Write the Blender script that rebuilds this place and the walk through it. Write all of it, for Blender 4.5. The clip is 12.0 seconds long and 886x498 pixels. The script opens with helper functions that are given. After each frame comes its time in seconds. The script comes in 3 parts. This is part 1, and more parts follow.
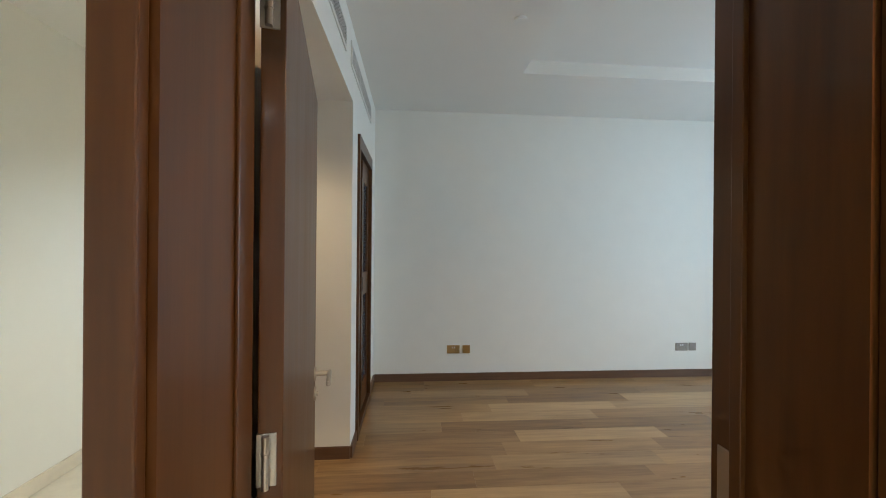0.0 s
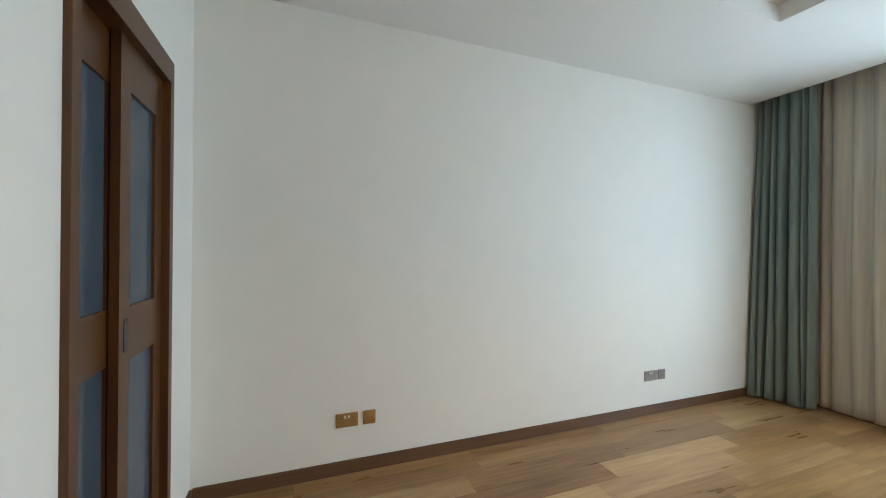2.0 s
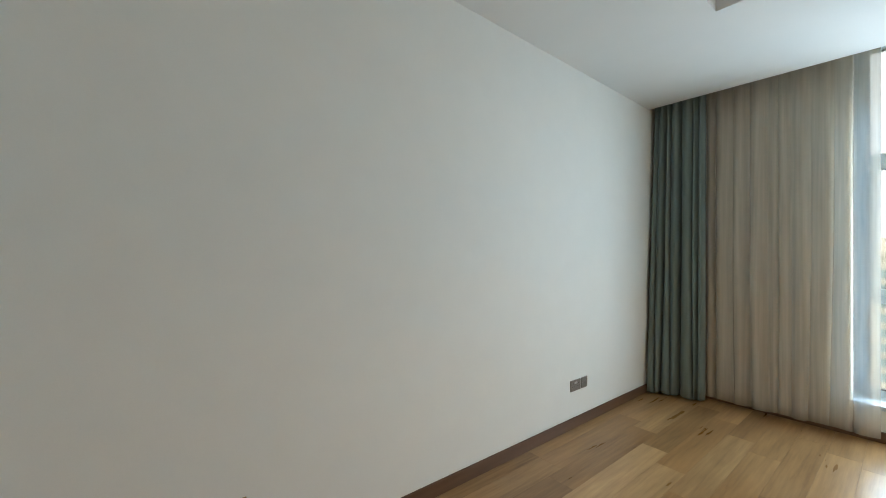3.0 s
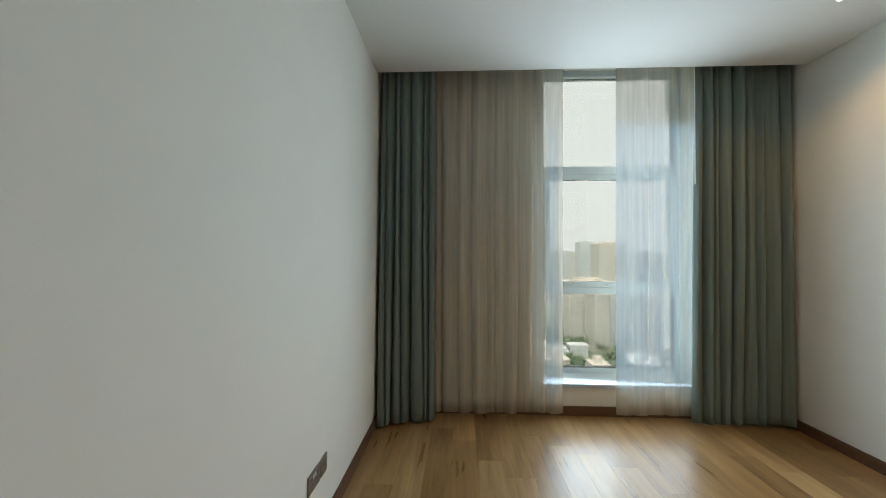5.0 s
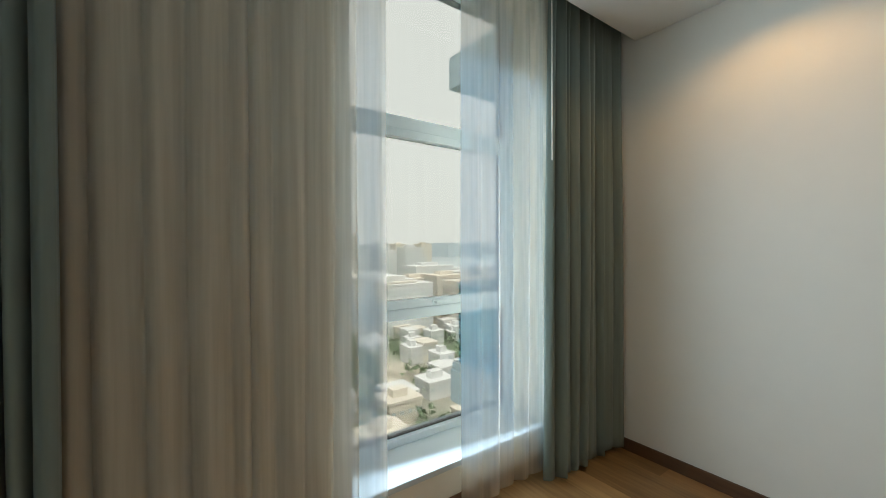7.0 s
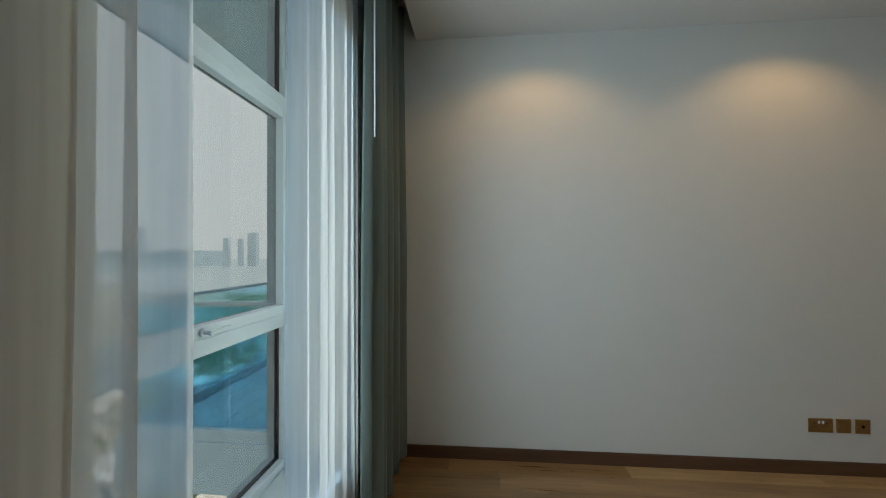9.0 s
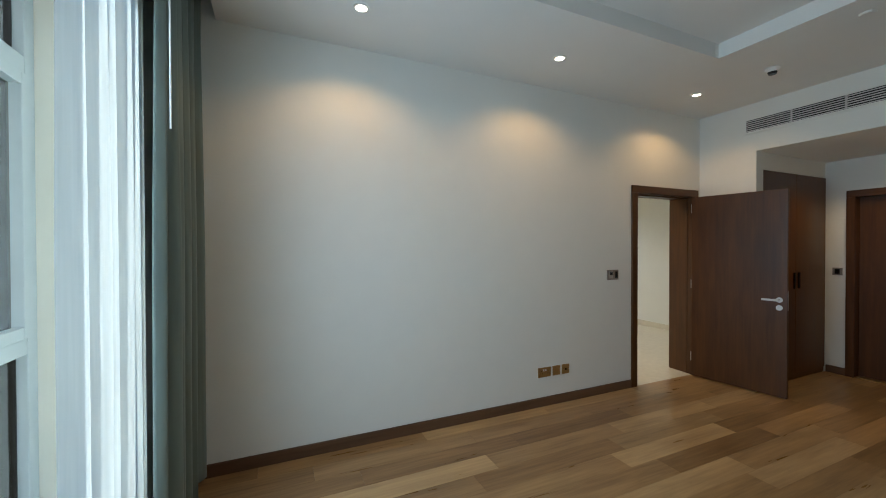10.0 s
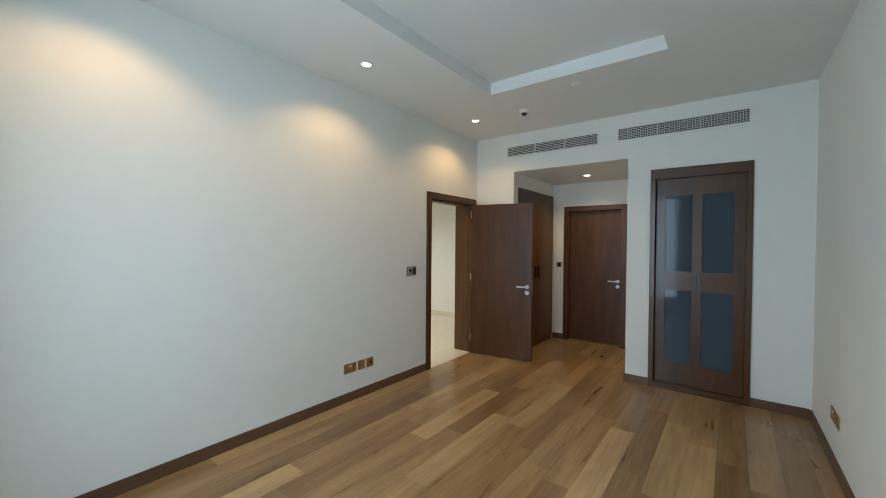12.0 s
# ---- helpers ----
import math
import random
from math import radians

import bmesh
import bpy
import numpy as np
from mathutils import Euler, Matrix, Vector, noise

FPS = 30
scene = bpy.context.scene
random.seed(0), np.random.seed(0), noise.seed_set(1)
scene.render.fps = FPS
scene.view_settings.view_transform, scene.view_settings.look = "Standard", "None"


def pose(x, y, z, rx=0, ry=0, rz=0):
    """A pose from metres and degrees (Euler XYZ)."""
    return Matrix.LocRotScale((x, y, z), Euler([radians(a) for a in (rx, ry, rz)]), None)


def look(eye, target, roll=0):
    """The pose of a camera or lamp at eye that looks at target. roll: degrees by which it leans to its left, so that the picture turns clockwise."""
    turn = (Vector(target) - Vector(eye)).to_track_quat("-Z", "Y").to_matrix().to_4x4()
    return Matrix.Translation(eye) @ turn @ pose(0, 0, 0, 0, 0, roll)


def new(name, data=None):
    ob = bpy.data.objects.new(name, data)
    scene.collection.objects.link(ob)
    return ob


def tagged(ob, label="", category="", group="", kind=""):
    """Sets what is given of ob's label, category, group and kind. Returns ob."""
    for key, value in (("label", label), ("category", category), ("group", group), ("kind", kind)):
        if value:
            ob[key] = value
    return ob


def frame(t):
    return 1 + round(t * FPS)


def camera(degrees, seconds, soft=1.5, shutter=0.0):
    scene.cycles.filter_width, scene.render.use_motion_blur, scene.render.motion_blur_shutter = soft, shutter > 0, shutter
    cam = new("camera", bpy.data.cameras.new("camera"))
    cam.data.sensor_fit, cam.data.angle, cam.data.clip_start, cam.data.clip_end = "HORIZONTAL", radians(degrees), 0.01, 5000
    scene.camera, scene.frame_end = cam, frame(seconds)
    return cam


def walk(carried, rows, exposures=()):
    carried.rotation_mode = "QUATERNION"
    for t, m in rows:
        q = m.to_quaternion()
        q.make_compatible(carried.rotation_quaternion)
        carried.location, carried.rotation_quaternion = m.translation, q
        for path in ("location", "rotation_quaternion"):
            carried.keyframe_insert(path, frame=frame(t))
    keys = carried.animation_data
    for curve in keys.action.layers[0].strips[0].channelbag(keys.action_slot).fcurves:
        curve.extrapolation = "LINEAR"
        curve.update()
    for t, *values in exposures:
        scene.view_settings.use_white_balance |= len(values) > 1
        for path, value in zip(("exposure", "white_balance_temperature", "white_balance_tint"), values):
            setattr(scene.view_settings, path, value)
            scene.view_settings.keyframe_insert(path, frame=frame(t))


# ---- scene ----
cam = camera(98.5, 12.0, soft=1.0)
PATH = [
    (0, (0.428, -0.727, 1.464), (0.583, 1.267, 1.464), 0.5),
    (0.5, (0.459, -0.322, 1.438), (0.722, 1.66, 1.453), 0.3),
    (1, (0.509, 0.112, 1.451), (0.868, 2.079, 1.459), 0.4),
    (1.5, (0.573, 0.529, 1.449), (1.082, 2.463, 1.46), 0.4),
    (2, (0.576, 0.939, 1.472), (1.283, 2.811, 1.474), 0.5),
    (2.5, (0.618, 1.352, 1.448), (1.596, 3.097, 1.458), 0.4),
    (3, (0.682, 1.719, 1.435), (1.939, 3.274, 1.456), 0.7),
    (3.2, (0.738, 1.872, 1.424), (2.108, 3.328, 1.451), 0.5),
    (4.8, (1.598, 2.731, 1.424), (3.583, 2.972, 1.458), 0.7),
    (5, (1.727, 2.795, 1.436), (3.724, 2.886, 1.467), 0.2),
    (5.5, (2.153, 2.902, 1.453), (4.135, 2.636, 1.479), 0.2),
    (6, (2.667, 2.955, 1.542), (4.563, 2.319, 1.535), -0.6),
    (6.5, (3.066, 2.864, 1.523), (4.844, 1.949, 1.516), -0.5),
    (8.3, (4.35, 2.586, 1.458), (5.273, 0.812, 1.459), -0.0),
    (8.5, (4.396, 2.59, 1.438), (5.137, 0.733, 1.458), -0.1),
    (9, (4.499, 2.718, 1.451), (4.675, 0.726, 1.472), -0.2),
    (9.5, (4.535, 2.828, 1.52), (4.17, 0.862, 1.503), -0.1),
    (10, (4.592, 2.893, 1.515), (3.781, 1.065, 1.495), -0.1),
    (10.5, (4.645, 2.924, 1.523), (3.487, 1.293, 1.496), 0.0),
    (11, (4.665, 2.932, 1.512), (3.26, 1.509, 1.488), 0.3),
    (11.5, (4.674, 2.922, 1.517), (3.123, 1.659, 1.491), 0.5),
    (12, (4.652, 2.913, 1.52), (3.056, 1.708, 1.493), 0.5),
]
EXPOSURES = [(0, 3.3, 5420, 5), (0.5, 3.8, 5550, 5), (1.5, 3.55, 5500, 4), (2.0, 3.6, 5560, 5), (2.7, 3.45, 5650, 5), (3.2, 3.15, 5750, 5), (5.0, 2.77, 5950, 5), (6.5, 2.8, 6080, 6),
             (8.3, 2.08, 5800, 4), (9.0, 2.08, 5600, 4), (9.5, 2.18, 5420, 4), (10.2, 2.75, 5400, 4), (11.0, 3.05, 5330, 2), (12, 3.08, 5350, 3)]
walk(cam, [(t, look(eye, target, roll)) for t, eye, target, roll in PATH],
     EXPOSURES)

# ---- world, sun, exposure ----
world = bpy.data.worlds.new("world")
scene.world = world
world.use_nodes = True
wn = world.node_tree
sky = wn.nodes.new("ShaderNodeTexSky")
sky.sky_type = 'NISHITA'
sky.sun_disc = False
sky.sun_elevation = radians(61)
sky.sun_rotation = radians(295)
sky.air_density = 1.0
sky.dust_density = 6.0
sky.ozone_density = 1.0
haze = wn.nodes.new("ShaderNodeMix")
haze.data_type = 'RGBA'
haze.inputs["Factor"].default_value = 0.9
haze.inputs["B"].default_value = (9.3, 9.2, 8.75, 1)
wn.links.new(sky.outputs["Color"], haze.inputs["A"])
wn.links.new(haze.outputs["Result"], wn.nodes["Background"].inputs["Color"])
wn.nodes["Background"].inputs["Strength"].default_value = 0.15

# the sky's light, standing in the window opening
day = bpy.data.lights.new("window_daylight", 'AREA')
day.shape, day.size, day.size_y = 'RECTANGLE', 1.25, 2.25
day.energy = 8.7
day.spread = radians(165)
day.color = (0.81, 0.93, 1.0)
window_daylight = new("window_daylight", day)
window_daylight.matrix_world = look((5.29, 1.33, 1.46), (0.0, 1.95, 1.15))

sun_data = bpy.data.lights.new("sun", 'SUN')
sun_data.energy = 2.9
sun_data.angle = radians(0.5)
sun_data.color = (1.0, 0.94, 0.85)
sun = new("sun", sun_data)
sun.matrix_world = look((-30, 14, 60), (0, 0, 0))


# ---- materials ----
def material(name):
    m = bpy.data.materials.new(name)
    m.use_nodes = True
    return m, m.node_tree, m.node_tree.nodes["Principled BSDF"]


def add(nt, kind, **values):
    n = nt.nodes.new(kind)
    for key, v in values.items():
        n.inputs[key.replace("_", " ")].default_value = v
    return n


def coords(nt, scale=(1, 1, 1), shifted=False):
    tc = nt.nodes.new("ShaderNodeTexCoord")
    mp = add(nt, "ShaderNodeMapping", Scale=scale)
    nt.links.new(tc.outputs["Object"], mp.inputs["Vector"])
    if shifted:
        info = nt.nodes.new("ShaderNodeObjectInfo")
        sc = nt.nodes.new("ShaderNodeVectorMath")
        sc.operation = 'SCALE'
        sc.inputs[0].default_value = (31.0, 17.0, 11.0)
        nt.links.new(info.outputs["Random"], sc.inputs["Scale"])
        nt.links.new(sc.outputs[0], mp.inputs["Location"])
    return mp.outputs["Vector"]


def ramp(nt, fac, stops):
    r = nt.nodes.new("ShaderNodeValToRGB")
    el = r.color_ramp.elements
    while len(el) < len(stops):
        el.new(0.5)
    for e, (p, c) in zip(el, stops):
        e.position = p
        e.color = (*c, 1)
    nt.links.new(fac, r.inputs["Fac"])
    return r.outputs["Color"]


def bump(nt, bsdf, height, strength, distance):
    b = add(nt, "ShaderNodeBump", Strength=strength, Distance=distance)
    nt.links.new(height, b.inputs["Height"])
    nt.links.new(b.outputs["Normal"], bsdf.inputs["Normal"])


def plain(name, color, rough=0.5, metal=0.0, grain=120.0, vary=0.06, relief=0.0, coat=0.0, spec=0.5):
    """A surface of nearly one colour, with faint mottling at two sizes."""
    m, nt, b = material(name)
    v = coords(nt)
    n1 = add(nt, "ShaderNodeTexNoise", Scale=grain, Detail=4.0)
    n2 = add(nt, "ShaderNodeTexNoise", Scale=grain * 0.02 + 0.6, Detail=3.0)
    nt.links.new(v, n1.inputs["Vector"])
    nt.links.new(v, n2.inputs["Vector"])
    mix = nt.nodes.new("ShaderNodeMath")
    mix.operation = 'ADD'
    nt.links.new(n1.outputs["Fac"], mix.inputs[0])
    nt.links.new(n2.outputs["Fac"], mix.inputs[1])
    half = nt.nodes.new("ShaderNodeMath")
    half.operation = 'MULTIPLY'
    half.inputs[1].default_value = 0.5
    nt.links.new(mix.outputs[0], half.inputs[0])
    lo = tuple(max(0.0, c * (1 - vary)) for c in color)
    hi = tuple(min(1.0, c * (1 + vary)) for c in color)
    nt.links.new(ramp(nt, half.outputs[0], [(0.3, lo), (0.7, hi)]), b.inputs["Base Color"])
    b.inputs["Roughness"].default_value = rough
    b.inputs["Metallic"].default_value = metal
    b.inputs["Coat Weight"].default_value = coat
    b.inputs["Specular IOR Level"].default_value = spec
    if relief:
        bump(nt, b, n1.outputs["Fac"], 0.35, relief)
    return m


def wood(name, dark, light, along, rough=0.4, pieces=False, coat=0.0, knots=False, spec=0.5):
    """Timber with grain along one axis; pieces: each object gets its own cut and tone."""
    m, nt, b = material(name)
    fine = [46.0, 46.0, 46.0]
    broad = [11.0, 11.0, 11.0]
    fine["xyz".index(along)] = 2.2
    broad["xyz".index(along)] = 1.5
    n1 = add(nt, "ShaderNodeTexNoise", Scale=1.0, Detail=5.0, Roughness=0.6)
    n2 = add(nt, "ShaderNodeTexNoise", Scale=1.0, Detail=4.0, Roughness=0.6, Distortion=0.25)
    nt.links.new(coords(nt, fine, pieces), n1.inputs["Vector"])
    nt.links.new(coords(nt, broad, pieces), n2.inputs["Vector"])
    s = nt.nodes.new("ShaderNodeMix")
    s.inputs["Factor"].default_value = 0.6
    nt.links.new(n1.outputs["Fac"], s.inputs[2])
    nt.links.new(n2.outputs["Fac"], s.inputs[3])
    fac = s.outputs[0]
    if pieces:
        info = nt.nodes.new("ShaderNodeObjectInfo")
        sh = add(nt, "ShaderNodeMapRange")
        sh.inputs["To Min"].default_value = -0.12
        sh.inputs["To Max"].default_value = 0.12
        nt.links.new(info.outputs["Random"], sh.inputs["Value"])
        a = nt.nodes.new("ShaderNodeMath")
        a.operation = 'ADD'
        nt.links.new(fac, a.inputs[0])
        nt.links.new(sh.outputs[0], a.inputs[1])
        fac = a.outputs[0]
    mid = tuple((p + q) / 2 for p, q in zip(dark, light))
    col = ramp(nt, fac, [(0.22, dark), (0.5, mid), (0.78, light)])
    if knots:
        vo = add(nt, "ShaderNodeTexVoronoi", Scale=1.0)
        ks = [6.5, 6.5, 6.5]
        ks["xyz".index(along)] = 4.6
        nt.links.new(coords(nt, ks, pieces), vo.inputs["Vector"])
        kr = ramp(nt, vo.outputs["Distance"], [(0.02, (0.55, 0.48, 0.42)), (0.09, (1, 1, 1))])
        mu = nt.nodes.new("ShaderNodeMix")
        mu.data_type = 'RGBA'
        mu.blend_type = 'MULTIPLY'
        mu.inputs["Factor"].default_value = 0.18
        nt.links.new(col, mu.inputs["A"])
        nt.links.new(kr, mu.inputs["B"])
        col = mu.outputs["Result"]
    nt.links.new(col, b.inputs["Base Color"])
    rr = add(nt, "ShaderNodeMapRange")
    rr.inputs["To Min"].default_value = rough - 0.07
    rr.inputs["To Max"].default_value = rough + 0.1
    nt.links.new(n2.outputs["Fac"], rr.inputs["Value"])
    nt.links.new(rr.outputs[0], b.inputs["Roughness"])
    b.inputs["Coat Weight"].default_value = coat
    b.inputs["Coat Roughness"].default_value = 0.12
    b.inputs["Specular IOR Level"].default_value = spec
    bump(nt, b, n1.outputs["Fac"], 0.25, 0.0006)
    return m


def cloth(name, color, through_color, clear, rough=0.9, weave=900.0):
    """Woven cloth: some light passes straight through the gaps, some scatters through."""
    m, nt, b = material(name)
    b.inputs["Roughness"].default_value = rough
    b.inputs["Sheen Weight"].default_value = 0.0 if clear else 0.15
    n1 = add(nt, "ShaderNodeTexNoise", Scale=1.0, Detail=3.0)
    nt.links.new(coords(nt, (6, 40, 1.2)), n1.inputs["Vector"])
    lo = tuple(c * 0.86 for c in color)
    hi = tuple(min(1, c * 1.1) for c in color)
    nt.links.new(ramp(nt, n1.outputs["Fac"], [(0.3, lo), (0.7, hi)]), b.inputs["Base Color"])
    w = add(nt, "ShaderNodeTexNoise", Scale=weave, Detail=1.0)
    nt.links.new(coords(nt), w.inputs["Vector"])
    bump(nt, b, w.outputs["Fac"], 0.2, 0.0004)
    tr = add(nt, "ShaderNodeBsdfTranslucent", Color=(*through_color, 1))
    mix = nt.nodes.new("ShaderNodeMixShader")
    mix.inputs[0].default_value = 0.17 if clear else 0.1
    nt.links.new(b.outputs[0], mix.inputs[1])
    nt.links.new(tr.outputs[0], mix.inputs[2])
    last = mix
    if clear:
        tp = add(nt, "ShaderNodeBsdfTransparent", Color=(1, 1, 1, 1))
        last = nt.nodes.new("ShaderNodeMixShader")
        last.inputs[0].default_value = clear
        nt.links.new(mix.outputs[0], last.inputs[1])
        nt.links.new(tp.outputs[0], last.inputs[2])
    nt.links.new(last.outputs[0], nt.nodes["Material Output"].inputs["Surface"])
    return m


def pane_glass(name, tint):
    m, nt, b = material(name)
    tp = add(nt, "ShaderNodeBsdfTransparent", Color=(*tint, 1))
    gl = add(nt, "ShaderNodeBsdfGlossy", Roughness=0.01)
    mix = nt.nodes.new("ShaderNodeMixShader")
    mix.inputs[0].default_value = 0.012
    nt.links.new(tp.outputs[0], mix.inputs[1])
    nt.links.new(gl.outputs[0], mix.inputs[2])
    nt.links.new(mix.outputs[0], nt.nodes["Material Output"].inputs["Surface"])
    return m


def glow(name, color, strength):
    m, nt, b = material(name)
    b.inputs["Emission Color"].default_value = (*color, 1)
    b.inputs["Emission Strength"].default_value = strength
    return m


PAINT = plain("white_wall_paint", (0.79, 0.785, 0.735), 0.75, grain=260, vary=0.02, relief=0.0004)
CEIL = plain("white_ceiling_paint", (0.80, 0.797, 0.765), 0.85, grain=200, vary=0.015, relief=0.0003)
PLANK = wood("oak_plank", (0.135, 0.070, 0.024), (0.47, 0.295, 0.125), "x", 0.29, pieces=True, knots=True)
PLANK_PALE = wood("pale_oak_plank", (0.205, 0.122, 0.050), (0.56, 0.375, 0.175), "x", 0.29, pieces=True, knots=True)
PLANK_DARK = wood("dark_oak_plank", (0.112, 0.056, 0.018), (0.40, 0.240, 0.097), "x", 0.29, pieces=True, knots=True)
DOOR = wood("walnut_veneer", (0.034, 0.0108, 0.0017), (0.110, 0.041, 0.0070), "z", 0.36, coat=0.14, spec=0.42)
DOOR_H = wood("walnut_veneer_across", (0.034, 0.0108, 0.0017), (0.110, 0.041, 0.0070), "y", 0.36, coat=0.14, spec=0.42)
DOOR_X = wood("walnut_veneer_head", (0.034, 0.0108, 0.0017), (0.110, 0.041, 0.0070), "x", 0.36, coat=0.14, spec=0.42)
SKIRT_X = wood("walnut_skirting_x", (0.070, 0.034, 0.017), (0.165, 0.088, 0.046), "x", 0.42)
SKIRT_Y = wood("walnut_skirting_y", (0.070, 0.034, 0.017), (0.165, 0.088, 0.046), "y", 0.42)
STONE = plain("cream_stone", (0.72, 0.66, 0.54), 0.22, grain=14, vary=0.08)
DRAPE = cloth("teal_grey_drape_cloth", (0.190, 0.236, 0.214), (0.05, 0.12, 0.13), 0.0)
SHEER = cloth("ivory_sheer_cloth", (0.66, 0.57, 0.43), (0.15, 0.24, 0.33), 0.46)
# white coat with the blue cast of daylight put into its colour
ALU = plain("white_coat_daylight_tint", (0.50, 0.58, 0.65), 0.42, grain=300, vary=0.02)
STEEL = plain("satin_steel", (0.52, 0.50, 0.47), 0.36, metal=1.0, grain=400, vary=0.05)
BRASS = plain("aged_brass", (0.46, 0.31, 0.13), 0.38, metal=0.9, grain=300, vary=0.12)
NICKEL = plain("bronze_grey_plate", (0.30, 0.27, 0.24), 0.35, metal=0.8, grain=300, vary=0.1)
BLACK = plain("black_plastic", (0.012, 0.012, 0.014), 0.25, grain=300, vary=0.1)
WHITE = plain("white_plastic", (0.78, 0.78, 0.75), 0.35, grain=300, vary=0.02)
VENT = plain("white_vent_enamel", (0.62, 0.61, 0.58), 0.45, grain=300, vary=0.03)
DUCT_SHADE = plain("duct_shade", (0.02, 0.02, 0.02), 0.9, grain=40, vary=0.2)
FROST = plain("back_painted_grey_glass", (0.062, 0.082, 0.105), 0.04, grain=3, vary=0.05, spec=0.13)
MIRROR = plain("silver_mirror", (0.86, 0.88, 0.88), 0.01, metal=1.0, grain=2, vary=0.01)
# dark tint added to dim the view outdoors, so the sky does not clip
GLASS = pane_glass("dimming_window_glass", (0.305, 0.302, 0.288))
RAILGLASS = pane_glass("blue_green_balustrade_glass", (0.68, 0.88, 0.97))
BULB = glow("warm_lamp_lens", (1.0, 0.82, 0.58), 2.0)
# pale stone; the blue of skylit shade is put into the colour
SLAB = plain("pale_stone_sky_tint", (0.60, 0.71, 0.79), 0.6, grain=30, vary=0.06)
FACADE = plain("beige_facade_render", (0.70, 0.65, 0.57), 0.85, grain=0.8, vary=0.08)
# distance haze is put into this base colour, for the far skyline
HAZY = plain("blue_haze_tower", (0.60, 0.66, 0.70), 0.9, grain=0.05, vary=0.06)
FACADE2 = plain("pale_tower_concrete", (0.70, 0.71, 0.71), 0.85, grain=0.6, vary=0.08)
FARWIN = plain("far_window_glass", (0.34, 0.42, 0.45), 0.3, grain=0.5, vary=0.2)
LEAF = plain("pale_foliage", (0.22, 0.29, 0.18), 0.9, grain=0.7, vary=0.4)
# sky reflection and haze over the water are put into its pale base colour
SEA = plain("hazy_sea", (0.42, 0.48, 0.50), 0.35, grain=0.05, vary=0.1)
ROADM = plain("pale_asphalt", (0.30, 0.29, 0.28), 0.9, grain=0.6, vary=0.1)


def city_ground():
    m, nt, b = material("city_ground")
    v = coords(nt)
    n1 = add(nt, "ShaderNodeTexNoise", Scale=0.012, Detail=6.0)
    vo = add(nt, "ShaderNodeTexVoronoi", Scale=0.05)
    nt.links.new(v, n1.inputs["Vector"])
    nt.links.new(v, vo.inputs["Vector"])
    a = ramp(nt, n1.outputs["Fac"], [(0.40, (0.24, 0.31, 0.20)), (0.52, (0.48, 0.47, 0.40)), (0.62, (0.62, 0.57, 0.48))])
    c = ramp(nt, vo.outputs["Color"], [(0.3, (0.5, 0.5, 0.48)), (0.8, (1, 1, 1))])
    mu = nt.nodes.new("ShaderNodeMix")
    mu.data_type = 'RGBA'
    mu.blend_type = 'MULTIPLY'
    mu.inputs["Factor"].default_value = 0.7
    nt.links.new(a, mu.inputs["A"])
    nt.links.new(c, mu.inputs["B"])
    nt.links.new(mu.outputs["Result"], b.inputs["Base Color"])
    b.inputs["Roughness"].default_value = 0.95
    return m


GROUND = city_ground()


# ---- building helpers ----
def box(bm, x0, x1, y0, y1, z0, z1, bevel=0.0):
    r = bmesh.ops.create_cube(bm, size=1.0, matrix=Matrix.LocRotScale(
        ((x0 + x1) / 2, (y0 + y1) / 2, (z0 + z1) / 2), None, (abs(x1 - x0), abs(y1 - y0), abs(z1 - z0))))
    if bevel:
        edges = list({e for v in r["verts"] for e in v.link_edges})
        bmesh.ops.bevel(bm, geom=edges, offset=bevel, segments=2, affect='EDGES', profile=0.5)


def cyl(bm, c, r, depth, axis="z", seg=24, r2=None):
    turn = {"z": Matrix(), "x": Matrix.Rotation(radians(90), 4, 'Y'), "y": Matrix.Rotation(radians(-90), 4, 'X')}[axis]
    bmesh.ops.create_cone(bm, cap_ends=True, segments=seg, radius1=r, radius2=r if r2 is None else r2, depth=depth,
                          matrix=Matrix.Translation(c) @ turn)


def ring(bm, c, r0, r1, z0, z1, seg=32):
    """A flat ring with a hole, axis z."""
    vs = []
    for r, z in ((r0, z0), (r1, z0), (r1, z1), (r0, z1)):
        vs.append([bm.verts.new((c[0] + r * math.cos(2 * math.pi * i / seg), c[1] + r * math.sin(2 * math.pi * i / seg), z)) for i in range(seg)])
    for k in range(4):
        a, b = vs[k], vs[(k + 1) % 4]
        for i in range(seg):
            j = (i + 1) % seg
            bm.faces.new((a[i], a[j], b[j], b[i]))


def place(ob):
    m = ob.matrix_basis.copy()
    while ob.parent:
        ob = ob.parent
        m = ob.matrix_basis @ m
    return m


def mesh_of(name, bm, mat, smooth=False):
    bmesh.ops.recalc_face_normals(bm, faces=bm.faces)
    me = bpy.data.meshes.new(name)
    bm.to_mesh(me)
    bm.free()
    me.materials.append(mat)
    if smooth:
        for p in me.polygons:
            p.use_smooth = True
    return me


def part(name, bm, mat, parent, label="", local=False, smooth=False):
    """One mesh under a thing or a part. The bmesh is in world places unless local."""
    if not local:
        bmesh.ops.transform(bm, matrix=place(parent).inverted(), verts=bm.verts)
    ob = new(name, mesh_of(name, bm, mat, smooth))
    ob.parent = parent
    return tagged(ob, label) if label else ob


def thing(name, label, category, x, y, z, group="", kind="", turn=0.0):
    ob = new(name)
    ob.empty_display_size = 0.05
    ob.matrix_basis = pose(x, y, z, 0, 0, turn)
    return tagged(ob, label, category, group, kind)


